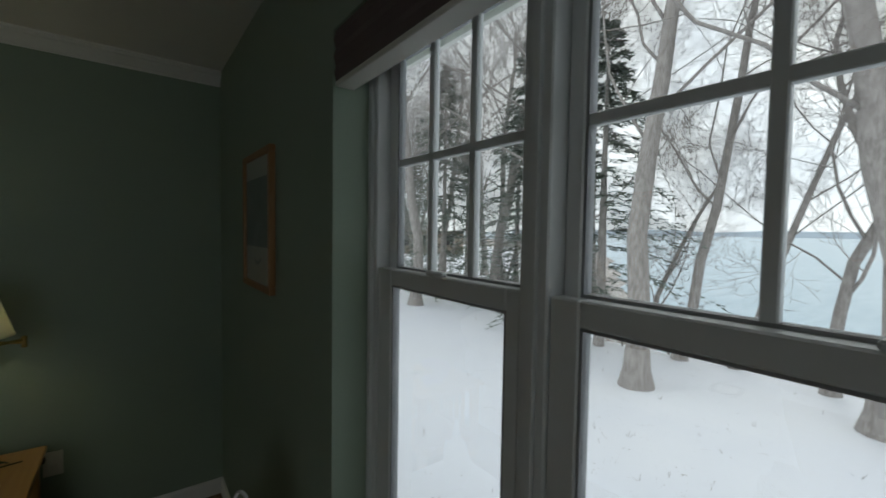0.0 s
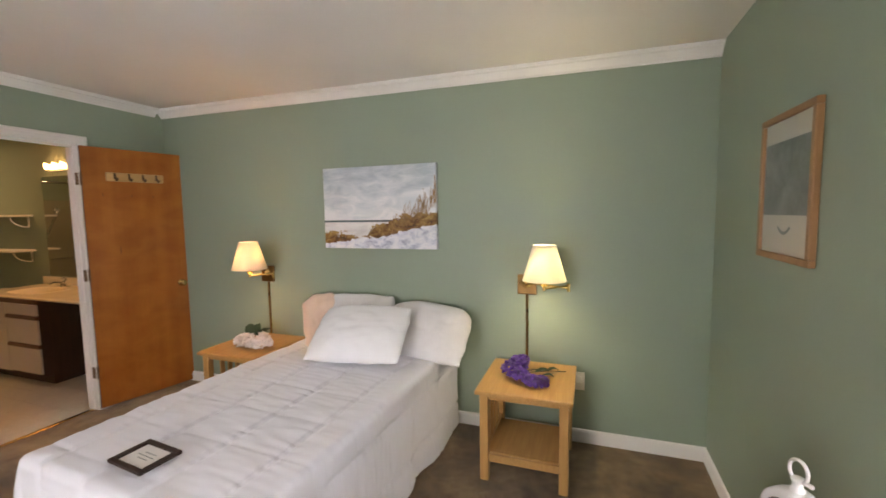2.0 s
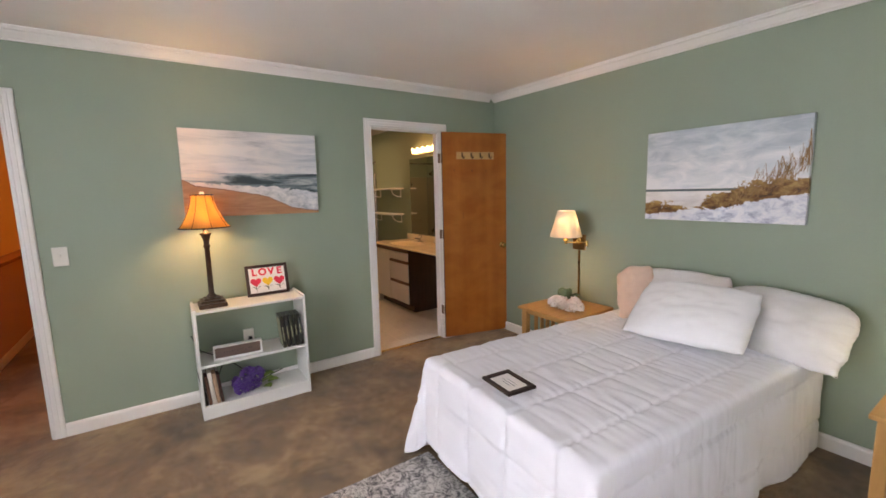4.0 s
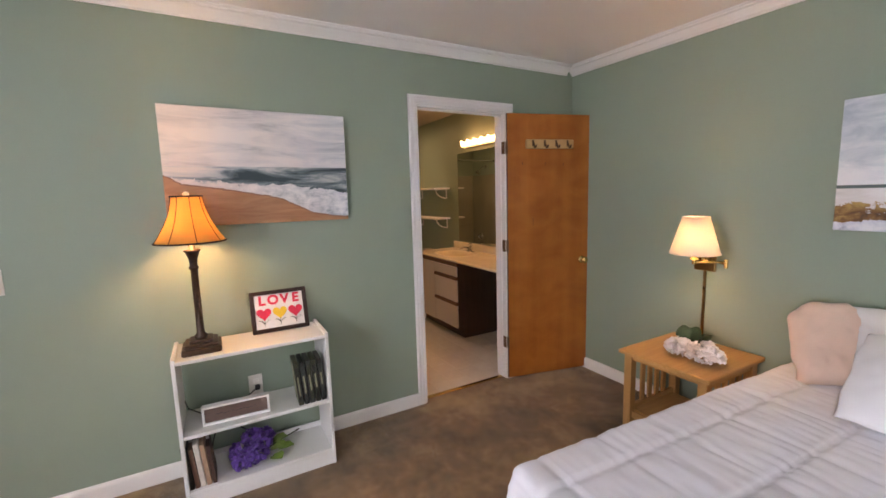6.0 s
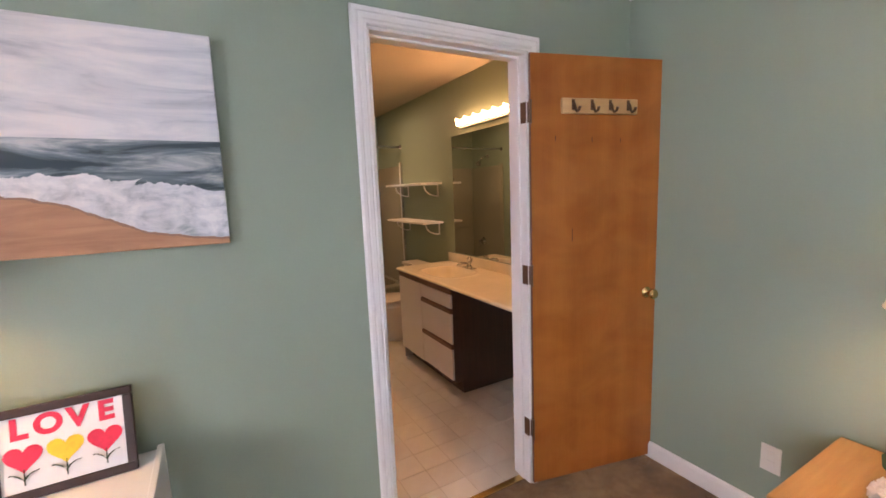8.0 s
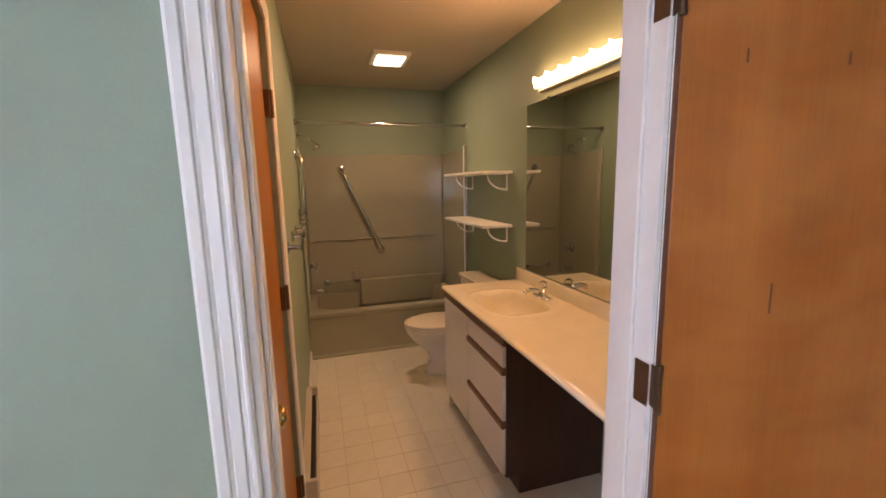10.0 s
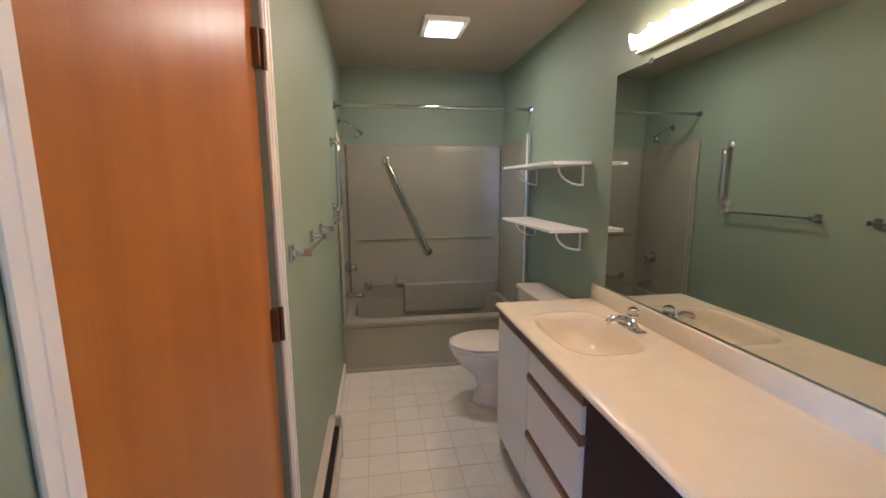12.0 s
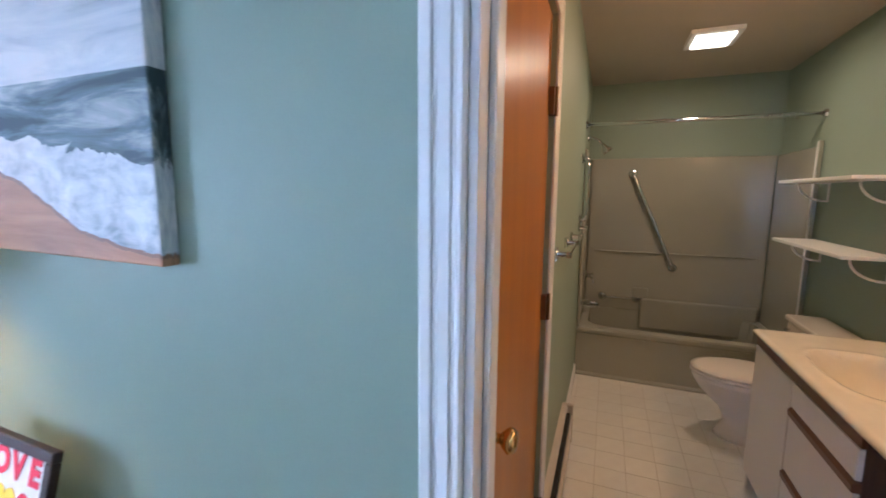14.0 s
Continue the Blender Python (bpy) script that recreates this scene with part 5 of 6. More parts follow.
tagged(part("black_cable", tube(bmesh.new(), arc((-3.36, 0.12, 0.094), (-3.37, 0.30, 0.20), (0.06, -0.03, 0.15), 14), 0.0035, 6), M_BLACK, None), "looped black cable on the bottom shelf", "cable")

# ---- rug at the bed's foot ----
rug = solid("area_rug", B(-0.62, 0.62, -0.42, 0.42, 0.0, 0.010, bevel=0.003, seg=1), M_RUG)
rug.location, rug.rotation_euler = (-1.33, 0.62, 0.001), (0, 0, radians(0))
tagged(rug, "distressed grey and white rug on the carpet", "rug")

# ---- side table and clock by the window ----
st = thing("side_table", (0.648, 1.225, 0), "small white painted side table under the window", "side table")
part("tabletop", B(-0.16, 0.16, -0.165, 0.165, 0.678, 0.70, bevel=0.006), M_TRIM, st)
part("apron", B(-0.135, 0.135, -0.14, 0.14, 0.60, 0.678), M_TRIM, st)
for sx in (-1, 1):
    for sy in (-1, 1):
        part("leg", B(sx * 0.125 - 0.017, sx * 0.125 + 0.017, sy * 0.13 - 0.017, sy * 0.13 + 0.017, 0, 0.60, bevel=0.003, seg=1), M_TRIM, st)
ck = thing("alarm_clock", (0.615, 1.255, 0.70), "white metal pocket-watch clock with a ring crown", "clock", rz=117)
turn = Matrix.Rotation(radians(90), 3, "X")
part("case", lathe(bmesh.new(), [(0.046, -0.034), (0.060, -0.034), (0.066, -0.028), (0.068, 0.0), (0.064, 0.026), (0.050, 0.034), (0.0, 0.034)][::-1], (0, 0, 0.072), 40, turn, False), M_CLOCK, ck, smooth=True)
part("dial", lathe(bmesh.new(), [(0.0, -0.022), (0.056, -0.022), (0.056, -0.018), (0.0, -0.018)], (0, 0, 0.072), 36, turn), M_CLOCKFACE, ck, "grey-brown dial")
bm = lathe(bmesh.new(), [(0.0, 0.136), (0.014, 0.136), (0.016, 0.142), (0.011, 0.148), (0.011, 0.160), (0.015, 0.164), (0.012, 0.170), (0.0, 0.171)], (0, 0, 0), 20)
part("crown", bm, M_CLOCK, ck, smooth=True)
bm = tube(bmesh.new(), [(0.022 * math.cos(a * math.pi / 10), 0, 0.186 + 0.026 * math.sin(a * math.pi / 10)) for a in range(-4, 15)], 0.0042, 8)
part("ring", bm, M_CLOCK, ck, smooth=True)
part("crown_screw", rod(bmesh.new(), (-0.034, 0, 0.168), (-0.012, 0, 0.166), 0.005, seg=10), M_CLOCK, ck)
part("foot", B(-0.035, 0.035, -0.026, 0.026, 0.0, 0.012, bevel=0.003), M_CLOCK, ck)

# ---- bathroom fixtures ----
tub = thing("bathtub", (XB, YB, 0), "beige fibreglass tub with a one-piece wall surround", "bathtub")
TX, TW, TH = 0.70, YN - YB, 0.405
g = 0.004


def tub_body():
    """The apron, rim and hollow basin."""
    bm = bmesh.new()
    nx, ny = 48, 56
    grid = {}
    for i in range(nx + 1):
        for j in range(ny + 1):
            x, y = g + (TX - g) * i / nx, g + (TW - 2 * g) * j / ny
            u, v = (x - 0.335) / 0.307, (y - TW / 2) / (TW / 2 - 0.085)
            f = max(0.0, 1 - (abs(u) ** 5 + abs(v) ** 7))
            z = TH - (0.34 if f > 0.02 else 0.0)
            z -= 0.006 * max(0, i / nx - 0.93) / 0.07
            grid[i, j] = bm.verts.new((x, y, z))
    for i in range(nx):
        for j in range(ny):
            bm.faces.new((grid[i, j], grid[i + 1, j], grid[i + 1, j + 1], grid[i, j + 1]))
    # apron with a shallow raised field
    prev = [grid[nx, j] for j in range(ny + 1)]
    for x, z in ((TX + 0.006, TH - 0.02), (TX + 0.004, TH - 0.045), (TX - 0.010, TH - 0.06), (TX - 0.010, 0.03), (TX, 0.015), (TX, 0.0)):
        row = [bm.verts.new((x, grid[nx, j].co.y, z)) for j in range(ny + 1)]
        for j in range(ny):
            bm.faces.new((prev[j], row[j], row[j + 1], prev[j + 1]))
        prev = row
    return bm


part("basin", tub_body(), M_TUB, tub)
# surround: back and two ends, with a ledge, a soap niche and a raised edge
bm = bmesh.new()
box(bm, g, 0.030, 0.030, TW - 0.030, TH - 0.002, 1.76, bevel=0.008)
box(bm, 0.028, 0.048, 0.10, TW - 0.10, 0.93, 0.942, bevel=0.005)
box(bm, 0.028, 0.060, 0.50, TW - 0.05, 0.25, 0.525, bevel=0.018, seg=3)
box(bm, 0.028, 0.052, 0.43, 0.56, 0.525, 0.62, bevel=0.012, seg=3)
part("back_panel", bm, M_TUB, tub)
bm = bmesh.new()
box(bm, 0.024, TX - 0.012, g, 0.028, TH - 0.002, 1.76, bevel=0.008)
box(bm, TX - 0.03, TX + 0.02, g, 0.022, TH, 1.785, bevel=0.006)
part("end_panel", bm, M_TUB, tub)
bm = bmesh.new()
box(bm, 0.024, TX - 0.012, TW - 0.028, TW - g, TH - 0.002, 1.76, bevel=0.008)
box(bm, TX - 0.005, TX + 0.018, TW - 0.030, TW - g, TH, 1.795, bevel=0.006)
part("end_panel", bm, M_TUB, tub)
bm = bmesh.new()
box(bm, TX - 0.004, TX + 0.0195, TW - 0.034, TW - 0.0295, TH + 0.02, 1.79, bevel=0.001, seg=1)
part("edge_strip", bm, M_TRIM, tub, "white caulked edge strip")
spout = thing("tub_faucet", (XB + 0.28, YB + 0.03, 0.50), "chrome tub spout and round valve", "tub faucet")
part("spout", tube(bmesh.new(), [(0, 0, 0), (0, 0.06, 0.0), (0, 0.10, -0.004), (0, 0.125, -0.018)], 0.021, 12, 0.017), M_CHROME, spout, smooth=True)
bm = lathe(bmesh.new(), [(0.0, 0.0), (0.055, 0.0), (0.05, 0.008), (0.022, 0.014), (0.018, 0.04), (0.026, 0.05), (0.024, 0.066), (0.0, 0.07)], (0, 0, 0.24), 24, Matrix.Rotation(radians(-90), 3, "X"))
part("valve", bm, M_CHROME, spout, smooth=True)
part("valve_lever", rod(bmesh.new(), (0, 0.055, 0.24), (0.0, 0.07, 0.175), 0.006, 0.008), M_CHROME, spout)
part("drain_lever", rod(bmesh.new(), (0.0, 0.0, -0.13), (0.0, 0.02, -0.13), 0.028, 0.026, 20), M_CHROME, spout)
sh = thing("wall_shower", (XB + 0.38, YB, 1.90), "chrome wall shower on a bent arm", "shower")
part("arm", tube(bmesh.new(), [(0, 0, 0), (0, 0.04, 0.002), (0, 0.085, -0.018), (0, 0.12, -0.05)], 0.0095, 10), M_CHROME, sh, smooth=True)
part("flange", lathe(bmesh.new(), [(0.0, 0.0), (0.03, 0.0), (0.026, 0.008), (0.01, 0.012), (0.0, 0.012)], (0, 0, 0), 20, Matrix.Rotation(radians(-90), 3, "X")), M_CHROME, sh, smooth=True)
dirn = Vector((0, 0.55, -0.83)).to_track_quat("Z", "Y").to_matrix()
part("head", lathe(bmesh.new(), [(0.0, 0.0), (0.012, 0.0), (0.014, 0.018), (0.02, 0.03), (0.040, 0.062), (0.041, 0.074), (0.036, 0.078), (0.0, 0.078)], (0, 0.118, -0.047), 24, dirn), M_CHROME, sh, smooth=True)
rodt = thing("shower_curtain_rod", (-6.365, (YB + YN) / 2, 1.965), "bare chrome shower curtain rod with a few rings", "curtain rod")
hwid = (YN - YB) / 2
part("pole", rod(bmesh.new(), (0, -hwid + 0.01, 0), (0, hwid - 0.01, 0), 0.0125, seg=16), M_CHROME, rodt, smooth=True)
for s in (-1, 1):
    part("flange", rod(bmesh.new(), (0, s * hwid, 0), (0, s * (hwid - 0.014), 0), 0.028, 0.022, 20), M_CHROME, rodt)
for k in range(8):
    yy = hwid - 0.30 + k * 0.022
    part("ring", tube(bmesh.new(), [(0.021 * math.cos(a * math.pi / 8), yy + 0.004 * math.sin(k * 2 + a), -0.007 + 0.021 * math.sin(a * math.pi / 8)) for a in range(17)], 0.0016, 5), M_CHROME, rodt)


def grab_bar(name, a, b, out, label, r=0.0155):
    """A bar that stands off the wall on curved ends; out is the way off the wall."""
    a, b, o = Vector(a), Vector(b), Vector(out)
    root = thing(name, a, label, "grab bar")
    d = (b - a)
    n = d.normalized()
    pts = [Vector((0, 0, 0)), o * 0.5, o * 0.8 + n * 0.012, o + n * 0.035]
    pts += [o + n * (0.06 + (d.length - 0.12) * k / 4) for k in range(5)]
    pts += [o + d - n * 0.035, o * 0.8 + d - n * 0.012, o * 0.5 + d, d]
    part("bar", tube(bmesh.new(), pts, r, 12), M_CHROME, root, smooth=True)
    turn = o.to_track_quat("Z", "Y").to_matrix()
    for p in (Vector((0, 0, 0)), d):
        part("flange", lathe(bmesh.new(), [(0.0, 0.001), (0.036, 0.001), (0.036, 0.004), (0.030, 0.009), (0.0, 0.009)], p, 24, turn), M_CHROME, root, smooth=True)
    return root


grab_bar("grab_bar", (XB + 0.031, 1.795, 1.625), (XB + 0.031, 2.155, 0.815), (0.042, 0, 0), "slanted chrome grab bar on the tub surround")
grab_bar("grab_bar", (-6.04, YB, 1.69), (-6.04, YB, 1.27), (0, 0.045, 0), "upright chrome grab bar beside the tub", 0.018)
grab_bar("soap_bar", (XB + 0.031, 1.60, 0.515), (XB + 0.031, 1.885, 0.515), (0.03, 0, 0), "short chrome bar over the soap ledge", 0.007)


def towel_bar(x0, x1, z, label):
    root = thing("towel_bar", (x0, YB, z), label, "towel bar")
    part("bar", B(0.0, x1 - x0, 0.048, 0.060, -0.006, 0.006, bevel=0.001, seg=1), M_CHROME, root)
    for x in (0, x1 - x0):
        bm = box(bmesh.new(), x - 0.020, x + 0.020, 0.0, 0.012, -0.026, 0.026, bevel=0.004)
        rod(bm, (x, 0.012, 0), (x, 0.046, 0), 0.013, 0.010, 12)
        box(bm, x - 0.013, x + 0.013, 0.044, 0.066, -0.013, 0.013, bevel=0.003)
        part("post", bm, M_CHROME, root)


towel_bar(-5.06, -4.64, 1.215, "short chrome towel bar on the wall")
towel_bar(-6.02, -5.36, 1.215, "long chrome towel bar on the wall")

# vanity
van = thing("vanity_cabinet", (-4.855, 2.575, 0), "bathroom vanity with cream door, drawers and walnut pulls", "vanity cabinet")
vx0, vx1, vy0, vy1, vh = -0.445, 0.445, -0.255, 0.272, 0.789
bm = bmesh.new()
box(bm, vx1 - 0.018, vx1, vy0, vy1, 0.10, vh)
box(bm, vx1 - 0.018, vx1 - 0.002, vy0 + 0.07, vy1, 0.0, 0.10)
part("side_panel", bm, M_DARKCAB, van, "dark walnut side panel")
part("side_panel", B(vx0, vx0 + 0.018, vy0, vy1, 0.0, vh), M_CABWHITE, van)
part("carcass", B(vx0 + 0.018, vx1 - 0.018, vy0 + 0.002, vy0 + 0.016, 0.10, vh), M_DARKCAB, van, "dark cabinet front")
part("toe_kick", B(vx0 + 0.018, vx1 - 0.018, vy0 + 0.07, vy0 + 0.085, 0.0, 0.10), M_DARKCAB, van, "dark recessed toe kick")
part("bottom_panel", B(vx0 + 0.018, vx1 - 0.018, vy0 + 0.016, vy1, 0.085, 0.10), M_DARKCAB, van)
part("top_rail", B(vx0, vx1, vy0 - 0.016, vy0 + 0.002, 0.745, vh, bevel=0.002, seg=1), M_PULL, van, "walnut top rail")
part("cupboard_door", B(vx0 + 0.004, -0.022, vy0 - 0.017, vy0, 0.105, 0.742, bevel=0.002, seg=1), M_CABWHITE, van, "cream laminate door")
for z0, z1 in ((0.645, 0.742), (0.385, 0.606), (0.115, 0.346)):
    dr = part("drawer_front", B(-0.014, vx1 - 0.004, vy0 - 0.017, vy0, z0, z1, bevel=0.002, seg=1), M_CABWHITE, van, "cream laminate drawer front")
    if z0 < 0.6:
        bm = bmesh.new()
        y = vy0
        ring = [(y, z1 + 0.002), (y - 0.022, z1 + 0.002), (y - 0.024, z1 + 0.024), (y - 0.012, z1 + 0.034), (y, z1 + 0.034)]
        ends = [[bm.verts.new((x, yy, zz)) for yy, zz in ring] for x in (-0.016, vx1 - 0.002)]
        for k in range(5):
            bm.faces.new((ends[0][k], ends[0][(k + 1) % 5], ends[1][(k + 1) % 5], ends[1][k]))
        bm.faces.new(ends[0][::-1]), bm.faces.new(ends[1])
        part("pull_strip", bm, M_PULL, dr, "walnut finger pull")


def counter_mesh():
    """The moulded top: one slab with a rounded basin, a raised rim and a back splash."""
    bm = bmesh.new()
    x0, x1, y0, y1, z = -5.335, XWB - 0.002, 2.295, YN - 0.002, 0.81
    xs, ys = np.linspace(x0, x1, 120), np.linspace(y0, y1 - 0.018, 44)
    cx, cy, a, b = -4.855, 2.545, 0.235, 0.165
    top = {}
    for i, x in enumerate(xs):
        for j, y in enumerate(ys):
            u, v = abs((x - cx) / a), abs((y - cy) / b)
            rr = (u ** 3.2 + v ** 3.2) ** (1 / 3.2)
            zz = z
            if rr < 1:
                zz -= 0.14 * (1 - rr ** 4.5) ** 0.75
            elif rr < 1.16:
                zz += 0.004 * math.sin(math.pi * (rr - 1) / 0.16)
            if j == 0:
                zz -= 0.006
            top[i, j] = bm.verts.new((x, y, zz))
    for i in range(len(xs) - 1):
        for j in range(len(ys) - 1):
            bm.faces.new((top[i, j], top[i + 1, j], top[i + 1, j + 1], top[i, j + 1]))
    prev = [top[i, 0] for i in range(len(xs))]
    for y, zz in ((y0 - 0.002, z - 0.011), (y0 - 0.001, z - 0.019), (y0 + 0.03, z - 0.020)):
        row = [bm.verts.new((x, y, zz)) for x in xs]
        for i in range(len(xs) - 1):
            bm.faces.new((prev[i], row[i], row[i + 1], prev[i + 1]))
        prev = row
    # left end of the slab
    bm.faces.new([top[0, j] for j in range(len(ys))] + [bm.verts.new((x0, y1, z)), bm.verts.new((x0, y1, z - 0.020)), bm.verts.new((x0, y0 - 0.001, z - 0.020))])
    box(bm, x0, x1, y1 - 0.02, y1, z - 0.01, 0.892, bevel=0.005)
    return bm


ct = solid("bathroom_countertop", counter_mesh(), M_COUNTER, True)
tagged(ct, "cream cultured-marble vanity top with a moulded basin", "countertop")
fc = thing("basin_faucet", (-4.855, 2.755, 0.811), "chrome basin faucet with a clear knob handle", "faucet")
bm = lathe(bmesh.new(), [(0.0, 0.0), (0.032, 0.0), (0.030, 0.012), (0.022, 0.024), (0.016, 0.034), (0.0, 0.036)], (0, 0, 0), 24)
box(bm, -0.078, 0.078, -0.024, 0.024, 0.0, 0.012, bevel=0.008, seg=3)
part("base_plate", bm, M_CHROME, fc)
part("spout", tube(bmesh.new(), [(0, 0.0, 0.02), (0, -0.03, 0.042), (0, -0.075, 0.052), (0, -0.105, 0.046), (0, -0.118, 0.032)], 0.0165, 12, 0.011), M_CHROME, fc, smooth=True)
M_ACRYL = clear("clear_acrylic", (0.9, 0.92, 0.95), 0.05)
part("knob_handle", lathe(bmesh.new(), [(0.0, 0.036), (0.012, 0.038), (0.012, 0.052), (0.024, 0.060), (0.026, 0.072), (0.022, 0.086), (0.0, 0.090)], (0, 0.004, 0), 10), M_ACRYL, fc, "clear faceted knob")
part("knob_cap", lathe(bmesh.new(), [(0.0, 0.0905), (0.014, 0.0905), (0.012, 0.094), (0.0, 0.095)], (0, 0.004, 0), 16), M_BLACK, fc)
part("drain", lathe(bmesh.new(), [(0.0, -0.142), (0.022, -0.142), (0.020, -0.137), (0.0, -0.136)], (0, -0.21, 0), 20), M_CHROME, fc)

mir = thing("wall_mirror", ((-5.225 - 3.60) / 2, YN, 0), "large frameless mirror above the vanity", "mirror")
mh = (5.225 - 3.60) / 2
part("glass", B(-mh, mh, -0.007, -0.002, 0.898, 1.932, bevel=0.001, seg=1), M_MIRROR, mir)
for x in (-mh + 0.25, mh - 0.25):
    part("clip", B(x - 0.01, x + 0.01, -0.011, -0.001, 1.922, 1.942, bevel=0.002, seg=1), M_CHROME, mir)

bar = thing("vanity_light_bar", (-4.48, YN, 2.025), "long vanity light bar of glowing crystal shades", "vanity light")
part("back_plate", B(-0.575, 0.60, -0.022, -0.001, -0.036, 0.024, bevel=0.004), M_POLBRASS, bar, "brass back plate")
# strip coloured cream to carry the bright under-glow on the wall
part("bottom_strip", B(-0.58, 0.605, -0.026, -0.001, -0.046, -0.037, bevel=0.002, seg=1), M_SHELFWHITE, bar, "lower strip, coloured cream as the bar's glow on the wall")
for k in range(9):
    x = -0.513 + k * 0.131
    # flared plates of cut glass, pointed at the ends and ridged down the middle
    bm = bmesh.new()
    outline = [(-0.080, 0.040), (-0.045, 0.020), (0.0, 0.014), (0.045, 0.018), (0.058, 0.022), (0.058, -0.032), (0.0, -0.034), (-0.060, -0.032)]
    back = [bm.verts.new((x + a * 0.9, -0.022, b * 0.8)) for a, b in outline]
    front = [bm.verts.new((x + a, -0.052, b)) for a, b in outline]
    ridge = [bm.verts.new((x + a * 0.7, -0.070, b * 0.35)) for a, b in outline]
    for r0, r1 in ((back, front), (front, ridge)):
        for a in range(8):
            bm.faces.new((r0[a], r0[(a + 1) % 8], r1[(a + 1) % 8], r1[a]))
    bm.faces.new(back[::-1]), bm.faces.new(ridge)
    bmesh.ops.recalc_face_normals(bm, faces=bm.faces)
    glass = part("crystal_shade", bm, M_BARGLASS, bar, "lit faceted glass shade")
    part("screw", rod(bmesh.new(), (x - 0.030, -0.069, 0.004), (x - 0.030, -0.078, 0.004), 0.006, 0.004, 8), M_CHROME, glass)

cl = thing("ceiling_light", (-6.03, 2.135, ZB), "square bathroom ceiling fan light, lit", "ceiling light")
for a in ((-0.15, 0.15, -0.135, -0.10), (-0.15, 0.15, 0.10, 0.135), (-0.15, -0.112, -0.10, 0.10), (0.112, 0.15, -0.10, 0.10)):
    part("frame_bar", B(*a, -0.028, 0.0, bevel=0.005), M_TRIM, cl)
part("lens", B(-0.113, 0.113, -0.101, 0.101, -0.040, -0.010, bevel=0.008), M_CEILGLASS, cl, "glowing frosted lens")

for z, lab in ((1.525, "upper"), (1.155, "lower")):
    s = thing("wall_shelf", (-5.87, YN, z), "white painted wall shelf on curved brackets over the toilet", "wall shelf", "shelves over the toilet")
    part("board", B(-0.44, 0.44, -0.225, -0.002, 0.0, 0.019, bevel=0.003), M_SHELFWHITE, s)
    for x in (-0.33, 0.35):
        bm = box(bmesh.new(), x - 0.010, x + 0.010, -0.006, -0.001, -0.115, -0.0005)
        box(bm, x - 0.010, x + 0.010, -0.17, -0.006, -0.005, -0.0005)
        pts = [(-0.006 - 0.145 * math.sin(t * math.pi / 16) , -0.11 + 0.10 * (1 - math.cos(t * math.pi / 16))) for t in range(9)]
        for (a0, b0), (a1, b1) in zip(pts, pts[1:]):
            rod(bm, (x, a0, b0), (x, a1, b1), 0.0065, seg=6)
        part("bracket", bm, M_SHELFWHITE, s)

# toilet
wc = thing("toilet", (-5.80, 0, 0), "bone china toilet with its lid closed", "toilet")


def oval_loft(bm, rings, seg=36, front=1.0):
    prev = None
    for cy, rx, ryf, ryb, z in rings:
        row = []
        for k in range(seg):
            a = 2 * math.pi * k / seg
            s, c = math.sin(a), math.cos(a)
            row.append(bm.verts.new((rx * c, cy + (ryb if s > 0 else ryf) * s, z)))
        if prev:
            for k in range(seg):
                bm.faces.new((prev[k], prev[(k + 1) % seg], row[(k + 1) % seg], row[k]))
        else:
            bm.faces.new(row[::-1])
        prev = row
    bm.faces.new(prev)
    return bm


part("bowl", oval_loft(bmesh.new(), [(2.48, 0.115, 0.20, 0.24, 0.0), (2.48, 0.110, 0.195, 0.24, 0.03), (2.49, 0.095, 0.165, 0.22, 0.10), (2.48, 0.10, 0.18, 0.22, 0.18),
                                     (2.43, 0.145, 0.24, 0.24, 0.28), (2.40, 0.175, 0.255, 0.25, 0.35), (2.40, 0.182, 0.262, 0.25, 0.385)]), M_CERAMIC, wc, smooth=True)
part("seat", oval_loft(bmesh.new(), [(2.40, 0.186, 0.268, 0.235, 0.387), (2.40, 0.190, 0.272, 0.235, 0.393), (2.40, 0.188, 0.270, 0.235, 0.403), (2.40, 0.182, 0.262, 0.23, 0.406)]), M_CERAMIC, wc, smooth=True)
part("lid", oval_loft(bmesh.new(), [(2.40, 0.184, 0.266, 0.235, 0.409), (2.40, 0.188, 0.270, 0.235, 0.414), (2.40, 0.186, 0.268, 0.235, 0.424), (2.40, 0.16, 0.235, 0.21, 0.431)]), M_CERAMIC, wc, smooth=True)
part("tank", B(-0.215, 0.215, 2.655, 2.842, 0.37, 0.70, bevel=0.02, seg=3), M_CERAMIC, wc)
part("tank_lid", B(-0.225, 0.225, 2.645, 2.845, 0.701, 0.735, bevel=0.010, seg=3), M_CERAMIC, wc)
part("flush_lever", tube(bmesh.new(), [(-0.16, 2.655, 0.655), (-0.16, 2.635, 0.655), (-0.13, 2.630, 0.652), (-0.09, 2.630, 0.645)], 0.007, 8), M_CHROME, wc, "chrome flush lever")

# baseboard heater
ht = thing("baseboard_heater", (-4.93, YB, 0), "cream metal baseboard heater along the wall", "baseboard heater")
M_HEATER = plain("cream_enamel", (0.62, 0.57, 0.50), 0.35, var=0.05)
L = 0.42
bm = bmesh.new()
prof = [(0.0, 0.03), (0.0, 0.235), (0.022, 0.235), (0.032, 0.222), (0.032, 0.214), (0.012, 0.216), (0.012, 0.03)]
rows = [[bm.verts.new((x, y, z)) for y, z in prof] for x in (-L, L)]
for k in range(len(prof)):
    q = (k + 1) % len(prof)
    bm.faces.new((rows[0][k], rows[0][q], rows[1][q], rows[1][k]))
